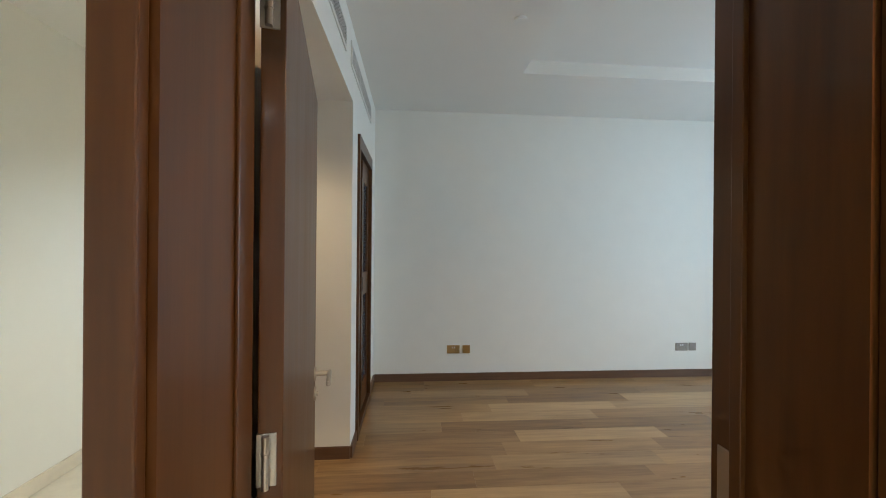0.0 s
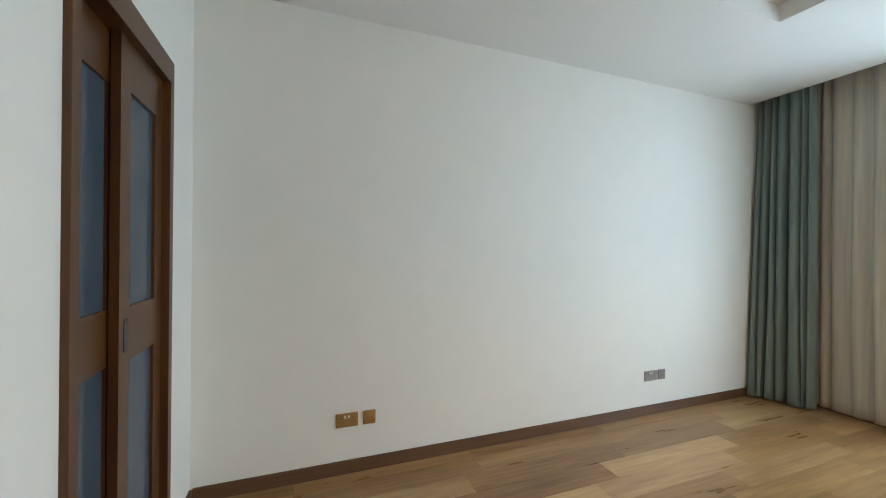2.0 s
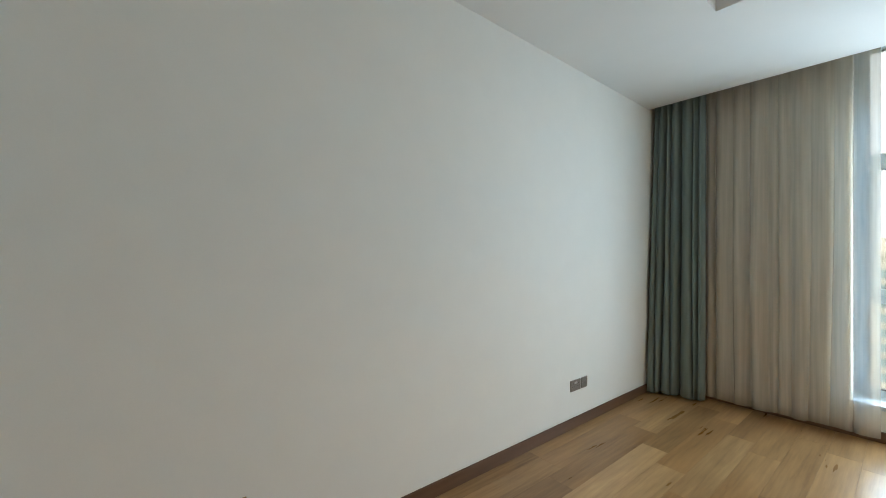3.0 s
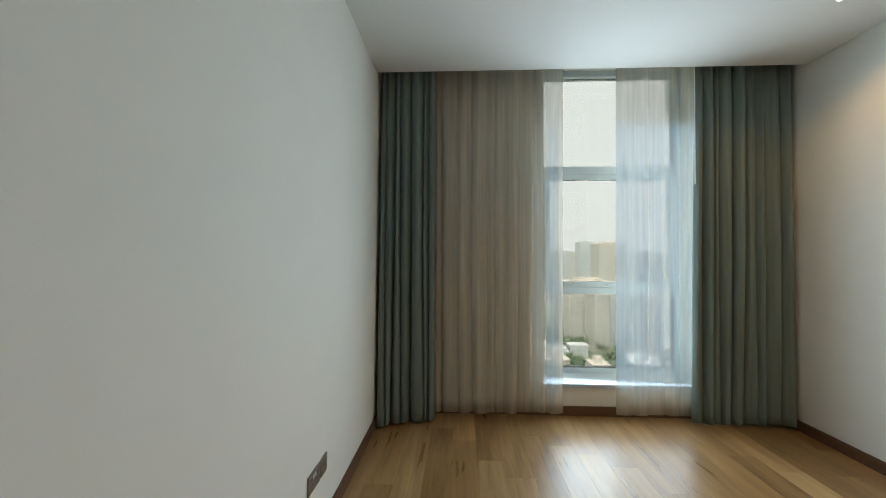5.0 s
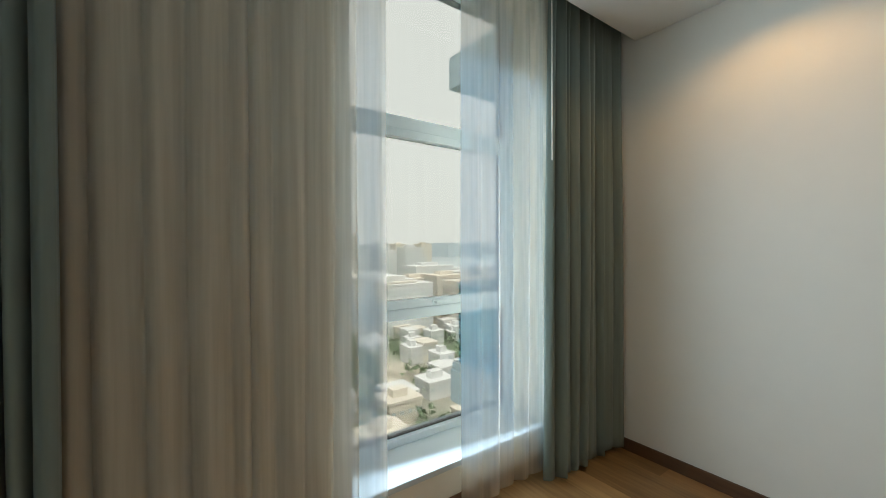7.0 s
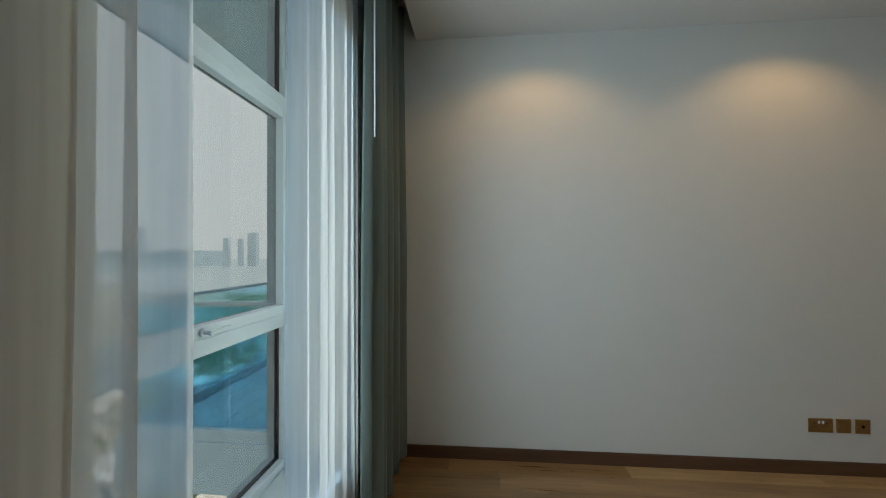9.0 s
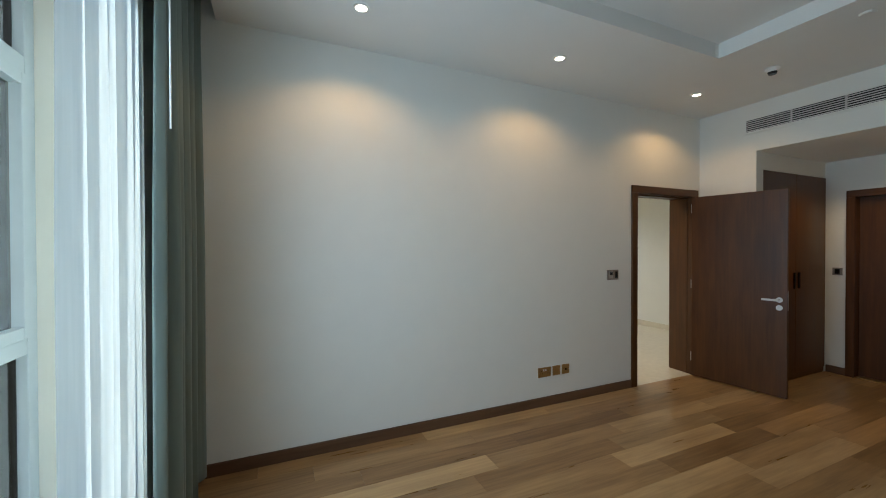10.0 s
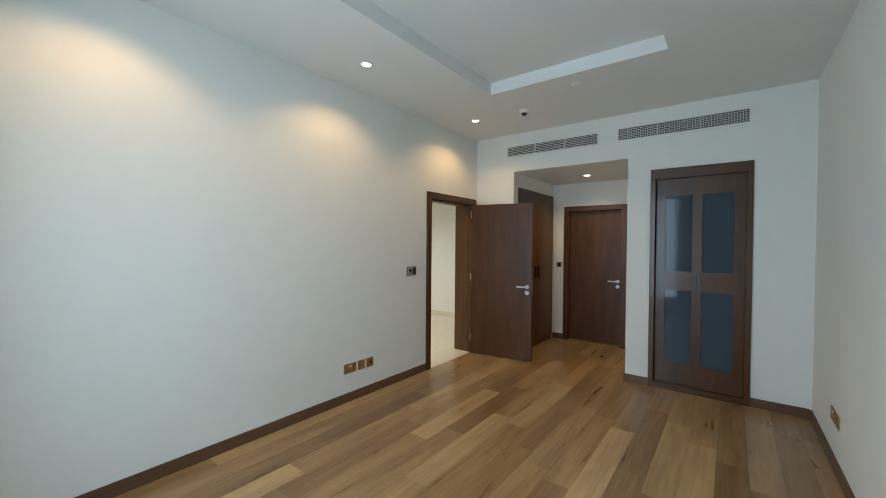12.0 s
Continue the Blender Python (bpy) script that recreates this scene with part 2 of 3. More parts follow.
def solid(name, bm, mat, label, category, kind="structure", smooth=False, group=""):
    return tagged(new(name, mesh_of(name, bm, mat, smooth)), label, category, group, kind)


def B():
    return bmesh.new()


# ---- the room's measures ----
L, W, H = 5.23, 3.505, 2.99          # window wall, far wall, ceiling
EDGE, TOP = 4.93, 3.30               # where the ceiling stops at the curtain pocket, and the pocket's top
A0, A1, AX, AH = 0.58, 1.98, -1.44, 2.49   # alcove
D0, D1, DH, DT = 0.135, 1.037, 2.065, 0.264  # doorway, wall thickness
C0, C1, CH = 2.21, 3.075, 2.335      # sliding wardrobe front
WY0, WY1, WZ0, WZ1 = 0.62, 2.045, 0.28, 3.27  # window opening
HX0, HX1, HY, HH = -1.80, 3.2, -4.6, 2.80    # hall

# ---- walls ----
b = B()
box(b, AX - 0.4, D0 - 0.035, -DT, 0, -0.2, 3.5)
box(b, D0 - 0.035, D1 + 0.035, -DT, 0, DH + 0.035, 3.5)
box(b, D1 + 0.035, 5.75, -DT, 0, -0.2, 3.5)
solid("wall_south", b, PAINT, "white painted wall with the entrance doorway", "wall")

b = B()
T = -0.125
box(b, T, 0, 0, A0, -0.2, 3.5)
box(b, T, 0, A0, A1, AH, 3.5)
box(b, T, 0, A1, C0 + 0.02, -0.2, 3.5)
box(b, T, 0, C0 + 0.02, C1 - 0.02, CH - 0.02, 3.5)
box(b, T, 0, C1 - 0.02, W, -0.2, 3.5)
solid("wall_west", b, PAINT, "white painted wall with vents, alcove and wardrobe front", "wall")

b = B()
box(b, -0.8, 5.75, W, W + 0.15, -0.2, 3.5)
solid("wall_north", b, PAINT, "long plain white painted wall", "wall")

b = B()
box(b, L, 5.655, 0, WY0, -0.2, 3.5)
box(b, L, 5.655, WY1, W, -0.2, 3.5)
box(b, L, 5.655, WY0, WY1, -0.2, WZ0)
box(b, L, 5.655, WY0, WY1, WZ1, 3.5)
solid("wall_east", b, PAINT, "white painted window wall with a tall opening", "wall")

b = B()
box(b, AX, T, A1, A1 + 0.12, -0.2, AH + 0.3)
solid("wall_alcove_north", b, PAINT, "white painted side wall of the alcove", "wall")
b = B()
BD0, BD1, BDH = 0.76, 1.69, 2.13   # bathroom door frame, outside
box(b, AX - 0.16, AX, 0.0, BD0 + 0.03, -0.2, AH + 0.3)
box(b, AX - 0.16, AX, BD0 + 0.03, BD1 - 0.03, BDH - 0.03, AH + 0.3)
box(b, AX - 0.16, AX, BD1 - 0.03, A1 + 0.12, -0.2, AH + 0.3)
solid("wall_alcove_west", b, PAINT, "white painted end wall of the alcove", "wall")
b = B()
box(b, AX, T, 0.003, A0 - 0.012, 2.31, AH + 0.3)
solid("wall_bulkhead", b, PAINT, "white bulkhead above the built-in wardrobe", "wall")
b = B()
box(b, AX - 0.3, AX - 0.2, 0.5, 2.1, -0.2, 3)
box(b, -0.75, -0.70, C0 - 0.1, W, -0.2, 3)
box(b, -0.70, T, C0 - 0.1, C0 - 0.03, -0.2, 3)
box(b, -0.70, T, C0 - 0.03, W, 2.6, 3)
solid("wall_behind", b, PAINT, "plain walls closing the cupboards", "wall")

# hall walls
b = B()
box(b, HX0 - 0.15, HX0, HY, -DT, -0.2, 3.5)
solid("wall_hall_west", b, PAINT, "white painted hall wall", "wall")
b = B()
box(b, HX0, HX1, HY - 0.15, HY, -0.2, 3.5)
solid("wall_hall_south", b, PAINT, "white painted hall wall", "wall")
b = B()
box(b, HX1, HX1 + 0.15, HY, -DT, -0.2, 3.5)
solid("wall_hall_east", b, PAINT, "white painted hall wall", "wall")

# ---- ceilings ----
b = B()
X0, X1, Y0, Y1 = 1.36, 3.53, 1.00, 2.515   # tray
box(b, 0, X0, 0, W, H, TOP + 0.05)
box(b, X1, EDGE, 0, W, H, TOP + 0.05)
box(b, X0, X1, 0, Y0, H, TOP + 0.05)
box(b, X0, X1, Y1, W, H, TOP + 0.05)
box(b, X0, X1, Y0, Y1, H + 0.115, TOP + 0.05)
box(b, EDGE, L, 0, W, TOP, TOP + 0.05)
solid("ceiling", b, CEIL, "white ceiling with a raised rectangular tray", "ceiling")
b = B()
box(b, AX, T, A0, A1, AH, AH + 0.1)
solid("ceiling_alcove", b, CEIL, "low white alcove ceiling", "ceiling")
b = B()
box(b, HX0, HX1, HY, -DT, HH, HH + 0.1)
solid("ceiling_hall", b, CEIL, "white hall ceiling", "ceiling")

# ---- floors ----
b = B()
box(b, AX - 0.3, L, 0, W, -0.2, -0.012)
floor = solid("floor", b, SKIRT_X, "oak plank floor in mixed brown tones", "floor")
b = B()
box(b, HX0, HX1, HY, 0.0, -0.2, -0.003)
solid("floor_hall", b, STONE, "polished cream stone hall floor", "floor")


# ---- skirting ----
def skirting(name, x0, x1, y0, y1):
    b = B()
    box(b, x0, x1, y0, y1, 0, 0.085)
    long_x = abs(x1 - x0) > abs(y1 - y0)
    top = [e for e in b.edges if all(v.co.z > 0.07 for v in e.verts)]
    bmesh.ops.bevel(b, geom=top, offset=0.004, segments=2, affect='EDGES')
    solid(name, b, SKIRT_X if long_x else SKIRT_Y, "brown wooden skirting board", "skirting")


K = 0.015
skirting("baseboard_south", D1 + 0.092, L - K, 0, K)
skirting("baseboard_north", K, L - K, W - K, W)
skirting("baseboard_east", L - K, L, 0, W)
skirting("baseboard_west_a", 0, K, A1, C0)
skirting("baseboard_west_b", 0, K, C1, W - K)
skirting("baseboard_west_c", 0, K, 0.03, A0)
skirting("baseboard_alcove_north", AX + K, 0.0, A1 - K, A1)
skirting("baseboard_alcove_west_a", AX, AX + K, A0 + 0.01, BD0)
skirting("baseboard_alcove_west_b", AX, AX + K, BD1, A1 - K)
b = B()
box(b, HX0, HX0 + 0.012, HY, -DT, 0, 0.09)
solid("baseboard_hall", b, STONE, "cream stone hall skirting", "skirting")

# ---- doors ----
def lever(parent, y, z, toward, x=0.0, side=1, local=True):
    """A lever handle on a face at x, pointing along y, with a lock rose below."""
    b = B()
    cyl(b, (x + side * 0.004, y, z), 0.026, 0.008, "x", 28)
    cyl(b, (x + side * 0.030, y, z), 0.010, 0.055, "x", 18)
    ya, yb = sorted((y - toward * 0.011, y + toward * 0.128))
    xa, xb = sorted((x + side * 0.050, x + side * 0.066))
    box(b, xa, xb, ya, yb, z - 0.011, z + 0.011, 0.005)
    part("handle", b, STEEL, parent, "brushed steel lever handle", local=local, smooth=False)
    b = B()
    cyl(b, (x + side * 0.004, y, z - 0.078), 0.026, 0.008, "x", 28)
    cyl(b, (x + side * 0.009, y, z - 0.078), 0.009, 0.012, "x", 16)
    part("lock_rose", b, STEEL, parent, "brushed steel lock rose", local=local)


def architrave(parent, x0, x1, top, ya, yb, w=0.078):
    for n, xa, xb in (("side", x0 - w, x0), ("side", x1, x1 + w)):
        b = B()
        box(b, xa, xb, ya, yb, 0, top, 0.003)
        part("architrave_side", b, DOOR, parent)
    b = B()
    box(b, x0 - w, x1 + w, ya, yb, top, top + w, 0.003)
    part("architrave_head", b, DOOR_X, parent)


frame_1 = thing("door_frame", "dark walnut door lining and architraves of the entrance", "door frame", (D0 + D1) / 2, -DT / 2, 0, kind="structure")
for xa, xb in ((D0 - 0.035, D0), (D1, D1 + 0.035)):
    b = B()
    box(b, xa, xb, -DT + 0.001, -0.001, 0, DH)
    part("jamb", b, DOOR, frame_1)
b = B()
box(b, D0 - 0.035, D1 + 0.035, -DT + 0.001, -0.001, DH, DH + 0.035)
part("head", b, DOOR_X, frame_1)
for xa, xb in ((D0, D0 + 0.007), (D1 - 0.012, D1)):
    b = B()
    box(b, xa, xb, -0.075, -0.05, 0, DH - 0.014, 0.002)
    part("stop", b, DOOR, frame_1)
b = B()
box(b, D0, D1, -0.075, -0.05, DH - 0.014, DH, 0.002)
part("stop", b, DOOR_X, frame_1)
architrave(frame_1, D0 - 0.01, D1 + 0.01, DH + 0.005, 0.0, 0.02)
architrave(frame_1, D0 - 0.01, D1 + 0.01, DH + 0.005, -DT - 0.02, -DT, 0.055)
b = B()
box(b, D1 - 0.003, D1 + 0.002, -0.045, -0.012, 0.90, 1.08, 0.001)
part("strike_plate", b, STEEL, frame_1, "steel strike plate")

# leaf, open a little past square; local x runs across its thickness, y along its width
door_1 = thing("door_1", "open dark walnut veneered door with steel lever", "door", D0, 0.02, 0, kind="structure", turn=10)
LW = 0.85
b = B()
box(b, 0.002, 0.047, 0.0, LW, 0.008, DH - 0.006, 0.002)
part("leaf", b, DOOR, door_1, local=True)
lever(door_1, LW - 0.06, 0.97, -1, 0.047, 1)
lever(door_1, LW - 0.06, 0.97, -1, 0.002, -1)
b = B()
box(b, 0.012, 0.036, LW - 0.001, LW + 0.002, 0.87, 1.06, 0.001)
part("lock_plate", b, STEEL, door_1, local=True)
for z in (1.93, 1.06, 0.22):
    b = B()
    cyl(b, (0.018, -0.012, z), 0.007, 0.10, "z", 14)
    cyl(b, (0.018, -0.012, z + 0.017), 0.0085, 0.002, "z", 14)
    cyl(b, (0.018, -0.012, z - 0.017), 0.0085, 0.002, "z", 14)
    box(b, 0.0, 0.036, -0.003, 0.001, z - 0.05, z + 0.05, 0.0008)
    for dz in (-0.033, 0.0, 0.033):
        cyl(b, (0.022, -0.0035, z + dz), 0.004, 0.002, "y", 10)
    part("hinge", b, STEEL, door_1, "steel butt hinge", local=True)

# bathroom door at the end of the alcove
frame_2 = thing("door_frame", "dark walnut door frame at the alcove end", "door frame", AX, 1.22, 0, kind="structure")
for ya, yb in ((BD0, BD0 + 0.075), (BD1 - 0.075, BD1)):
    b = B()
    box(b, AX - 0.14, AX + 0.02, ya, yb, 0, BDH - 0.075, 0.003)
    part("jamb", b, DOOR, frame_2)
b = B()
box(b, AX - 0.14, AX + 0.02, BD0, BD1, BDH - 0.075, BDH, 0.003)
part("head", b, DOOR_H, frame_2)
b = B()
box(b, AX - 0.14, AX + 0.012, BD0 + 0.075, BD1 - 0.075, 0, 0.012, 0.003)
part("threshold", b, BRASS, frame_2, "brass coloured threshold strip")
door_2 = thing("door_2", "closed dark walnut bathroom door with steel lever", "door", AX - 0.11, BD0 + 0.08, 0.014, kind="structure")
b = B()
box(b, AX - 0.125, AX - 0.08, BD0 + 0.078, BD1 - 0.078, 0.014, BDH - 0.079, 0.002)
part("leaf", b, DOOR, door_2)
lever(door_2, BD1 - 0.135, 0.975, -1, AX - 0.08, 1, local=False)

# ---- wardrobe set into the alcove side ----
ward = thing("wardrobe", "built-in dark walnut wardrobe with two tall doors", "wardrobe", (AX + T) / 2, A0 / 2, 0)
b = B()
box(b, AX + 0.002, T - 0.002, 0.02, A0 - 0.03, 0.0, 2.307)
part("body", b, DOOR, ward)
for xa, xb in ((AX + 0.004, -0.785), (-0.781, T - 0.004)):
    b = B()
    box(b, xa, xb, A0 - 0.028, A0 - 0.004, 0.06, 2.305, 0.002)
    d = part("door", b, DOOR, ward)
    b = B()
    hx = -0.83 if xb < -0.7 else -0.735
    box(b, hx - 0.006, hx + 0.006, A0 - 0.004, A0 + 0.018, 1.02, 1.20, 0.004)
    part("handle", b, BLACK, d, "black bar handle")
b = B()
box(b, AX + 0.004, T - 0.004, A0 - 0.028, A0 - 0.012, 0.0, 0.057)
part("plinth", b, DOOR_X, ward)

# ---- sliding wardrobe front ----
slide = thing("sliding_wardrobe", "dark walnut sliding wardrobe with grey glass panels", "wardrobe", 0, (C0 + C1) / 2, 0)
for ya, yb in ((C0, C0 + 0.048), (C1 - 0.048, C1)):
    b = B()
    box(b, -0.115, 0.02, ya, yb, 0, CH - 0.105, 0.002)
    part("frame_side", b, DOOR, slide)
b = B()
box(b, -0.115, 0.02, C0, C1, CH - 0.105, CH, 0.002)
part("frame_head", b, DOOR_H, slide)
b = B()
box(b, -0.115, 0.018, C0 + 0.048, C1 - 0.048, 0, 0.06, 0.002)
part("frame_sill", b, DOOR_H, slide)


def slider(y0, y1, xa, xb, stile0, stile1):
    """A sliding door with two glass panels; returns its body."""
    z0, z1 = 0.062, CH - 0.107
    zs = (z0, 0.285, 1.05, 1.25, 2.045, z1)
    ys = (y0, y0 + stile0, y1 - stile1, y1)
    b = B()
    grid = [[b.verts.new((xa, yy, zz)) for zz in zs] for yy in ys]
    for p in range(3):
        for q in range(5):
            if not (p == 1 and q in (1, 3)):
                b.faces.new((grid[p][q], grid[p + 1][q], grid[p + 1][q + 1], grid[p][q + 1]))
    out = bmesh.ops.extrude_face_region(b, geom=list(b.faces))
    bmesh.ops.translate(b, vec=(xb - xa, 0, 0), verts=[v for v in out["geom"] if isinstance(v, bmesh.types.BMVert)])
    door = part("sliding_door", b, DOOR, slide)
    for k in (1, 3):
        b = B()
        box(b, xa + 0.008, xb - 0.012, y0 + stile0 - 0.002, y1 - stile1 + 0.002, zs[k] - 0.002, zs[k + 1] + 0.002)
        part("glass_panel", b, FROST, door, "grey back-painted glass panel")
    return door


slider(C0 + 0.05, 2.68, -0.078, -0.048, 0.09, 0.085)
front = slider(2.592, C1 - 0.05, -0.042, -0.012, 0.086, 0.088)
b = B()
box(b, -0.0125, -0.0095, 2.630, 2.658, 1.09, 1.21, 0.001)
pull = part("pull_plate", b, BLACK, front, "dark recessed finger pull")
b = B()
box(b, -0.09, 0.0, 2.3, 3.0, 2.232, 2.24)
part("track", b, STEEL, slide)


# ---- vents ----
def vent(y0, y1, z0, z1, crate):
    v = thing("air_vent", "white wall vent with %s in three sections" % ("an egg-crate grid" if crate else "horizontal slats"),
              "air vent", 0, (y0 + y1) / 2, z0, group="wall air vents")
    b = B()
    m = 0.022
    box(b, 0.0005, 0.010, y0 - m, y1 + m, z0 - m, z0, 0.002)
    box(b, 0.0005, 0.010, y0 - m, y1 + m, z1, z1 + m, 0.002)
    box(b, 0.0005, 0.0098, y0 - m, y0, z0, z1)
    box(b, 0.0005, 0.0098, y1, y1 + m, z0, z1)
    part("frame", b, PAINT, v)
    # no duct is cut: a near-black sheet paints the shade between slats
    b = B()
    box(b, 0.0006, 0.002, y0, y1, z0, z1)
    part("backing", b, DUCT_SHADE, v, "dark sheet for the shade behind the slats")
    third = (y1 - y0) / 3
    for k in (1, 2):
        b = B()
        box(b, 0.002, 0.0105, y0 + k * third - 0.006, y0 + k * third + 0.006, z0, z1)
        part("divider", b, VENT, v)
    n = 7 if crate else 6
    for i in range(n + 1 if crate else n):
        z = z0 + (i if crate else i + 0.5) * (z1 - z0) / n
        b = B()
        if crate:
            box(b, 0.0025, 0.0095, y0, y1, z - 0.0024, z + 0.0024)
        else:
            box(b, 0.0025, 0.0105, y0, y1, z - 0.0056, z + 0.0030)
            front = [q for q in b.verts if q.co.x > 0.006]
            bmesh.ops.translate(b, vec=(0, 0, -0.003), verts=front)
        part("slat", b, VENT, v)
    if crate:
        n = 51
        for i in range(1, n):
            y = y0 + i * (y1 - y0) / n
            b = B()
            box(b, 0.0022, 0.009, y - 0.0026, y + 0.0026, z0, z1)
            part("bar", b, VENT, v)


vent(0.487, 1.648, 2.70, 2.822, False)
vent(1.877, 3.033, 2.705, 2.83, True)


# ---- window ----
GX = 5.60
win = thing("window_1", "tall white framed window with three stacked panes", "window", GX, (WY0 + WY1) / 2, WZ0, kind="structure")
F0, F1 = 5.55, 5.66
for n, y0, y1, z0, z1 in (("frame_side", WY0, WY0 + 0.075, WZ0, WZ1), ("frame_side", WY1 - 0.075, WY1, WZ0, WZ1),
                          ("frame_foot", WY0 + 0.075, WY1 - 0.075, WZ0, WZ0 + 0.045), ("frame_head", WY0 + 0.075, WY1 - 0.075, WZ1 - 0.06, WZ1),
                          ("transom", WY0 + 0.075, WY1 - 0.075, 1.055, 1.125), ("transom", WY0 + 0.075, WY1 - 0.075, 2.235, 2.315)):
    b = B()
    box(b, F0, F1, y0, y1, z0, z1, 0.004)
    part(n, b, ALU, win)
b = B()
box(b, L - 0.02, F0, WY0 - 0.0, WY1, WZ0 - 0.03, WZ0 + 0.004, 0.004)
part("window_sill", b, ALU, win)
ca = B()
ym, yM, zm, zM = WY0 + 0.08, WY1 - 0.08, 1.128, 2.232
box(ca, F0 - 0.015, F0 + 0.05, ym, ym + 0.05, zm, zM, 0.003)
box(ca, F0 - 0.015, F0 + 0.05, yM - 0.05, yM, zm, zM, 0.003)
box(ca, F0 - 0.0145, F0 + 0.0495, ym + 0.05, yM - 0.05, zm, zm + 0.05, 0.003)
box(ca, F0 - 0.0145, F0 + 0.0495, ym + 0.05, yM - 0.05, zM - 0.05, zM, 0.003)
case = part("casement", ca, ALU, win, "white opening casement")
b = B()
cyl(b, (F0 - 0.02, 1.36, zm + 0.026), 0.016, 0.012, "x", 16)
cyl(b, (F0 - 0.035, 1.36, zm + 0.026), 0.008, 0.035, "x", 12)
box(b, F0 - 0.062, F0 - 0.046, 1.25, 1.37, zm + 0.016, zm + 0.036, 0.005)
part("handle", b, ALU, case, "white window handle")
for z0, z1, xg in ((WZ0 + 0.045, 1.055, GX), (1.17, 2.19, GX - 0.02), (2.315, WZ1 - 0.06, GX)):
    b = B()
    box(b, xg - 0.004, xg + 0.004, WY0 + 0.07, WY1 - 0.07, z0 - 0.004, z1 + 0.004)
    g = part("pane", b, GLASS, win, "glass pane darkened to dim the view")
    g.visible_shadow = False
for z0, z1 in ((WZ0 + 0.045, 1.055), (2.315, WZ1 - 0.06)):
    b = B()
    box(b, GX - 0.012, GX + 0.012, WY0 + 0.075, WY0 + 0.081, z0, z1)
    box(b, GX - 0.012, GX + 0.012, WY1 - 0.081, WY1 - 0.075, z0, z1)
    box(b, GX - 0.012, GX + 0.012, WY0 + 0.081, WY1 - 0.081, z0, z0 + 0.006)
    part("gasket", b, BLACK, win, "black rubber gasket")


# ---- curtains ----
def curtain(name, label, y0, y1, x, z0, z1, folds, amp, mat, seed, lean=0.0, thick=0.0, soft=1.0, flare=0.0):
    """A hanging curtain: rounded folds with narrow valleys, pleated at the top; lean: how far the last folds stand out at the foot."""
    rnd = random.Random(seed)
    per, rows = 16, 40
    cols = folds * per
    widths = [rnd.choice((0.6, 0.8, 1.0, 1.25, 1.6)) * rnd.uniform(0.85, 1.15) for _ in range(folds)]
    total = sum(widths)
    edges = [sum(widths[:k]) / total for k in range(folds + 1)]
    am = [rnd.uniform(0.6, 1.15) * (0.55 + 0.45 * min(1.4, w)) for w in widths]
    dr = [rnd.uniform(-1, 1) for _ in range(folds + 1)]
    back = [rnd.uniform(-0.5, 0.6) for _ in range(folds + 1)]
    tilt = [rnd.uniform(-0.3, 0.3) for _ in range(folds)]
    me_v, me_f = [], []
    for r in range(rows + 1):
        v = r / rows
        spread = 0.55 + 0.45 * min(1.0, v * 1.8)
        for c in range(cols + 1):
            k = min(c // per, folds - 1)
            f = (c - k * per) / per
            e = f * f * (3 - 2 * f)
            d = dr[k] * (1 - e) + dr[k + 1] * e
            rise = math.sin(math.pi * f) ** soft
            ripple = 0.16 * math.sin(2 * math.pi * f) * tilt[k] * 2 + 0.10 * math.sin(3 * math.pi * f + 4 * v * dr[k])
            valley = back[k] * (1 - e) + back[k + 1] * e
            pleat = 0.35 * max(0.0, 1 - v * 9) * math.sin(3 * math.pi * f)
            u = edges[k] + (edges[k + 1] - edges[k]) * f
            off = amp * spread * (1 - 2 * rise * am[k] + ripple * rise + valley * (1 - rise) + pleat) + lean * v * u ** 2.5
            inner = min(1.0, u * 8, (1 - u) * 8)
            one = widths[k] * (y1 - y0) / total
            yy = y0 + (y1 - y0 + flare * v) * u + inner * (0.014 * d * v * (1 + math.sin(4 * v + d * 4)) + one * spread * (tilt[k] * rise * 0.5 - 0.05 * math.sin(2 * math.pi * f)))
            zz = z1 + (z0 - z1) * v
            if r == rows:
                zz += 0.012 * (rise - 0.5) + 0.006 * d
            me_v.append((x + off, yy, zz))
    for r in range(rows):
        for c in range(cols):
            i = r * (cols + 1) + c
            me_f.append((i, i + 1, i + cols + 2, i + cols + 1))
    me = bpy.data.meshes.new(name)
    base = Vector((x, (y0 + y1) / 2, z0))
    me.from_pydata([tuple(Vector(q) - base) for q in me_v], [], me_f)
    for p in me.polygons:
        p.use_smooth = True
    me.materials.append(mat)
    th = thing(name, label, "curtain", *base)
    sheet = new("cloth", me)
    sheet.parent = th
    if thick:
        so = sheet.modifiers.new("thickness", 'SOLIDIFY')
        so.thickness = thick
    b = B()
    for k in range(folds):
        yy = y0 + (y1 - y0) * (k + 0.5) / folds
        box(b, x - 0.002, x + 0.002, yy - 0.006, yy + 0.006, z1 - 0.005, z1 + 0.03, 0.001)
    tagged(part("hook_tape", b, WHITE, th), kind="stuff")
    return th


curtain("drape", "teal-grey heavy drape gathered at the far wall", 3.015, 3.485, 5.01, 0.02, 3.19, 7, 0.042, DRAPE, 3, thick=0.003, soft=0.75, lean=-0.18)
curtain("drape", "teal-grey heavy drape gathered beside the entrance wall", 0.015, 0.79, 5.045, 0.03, 3.19, 9, 0.042, DRAPE, 12, thick=0.003, soft=0.75, flare=0.04)
curtain("sheer_curtain", "ivory sheer curtain hanging in soft folds", 1.885, 3.30, 5.145, 0.045, 3.19, 13, 0.030, SHEER, 5, soft=1.1)
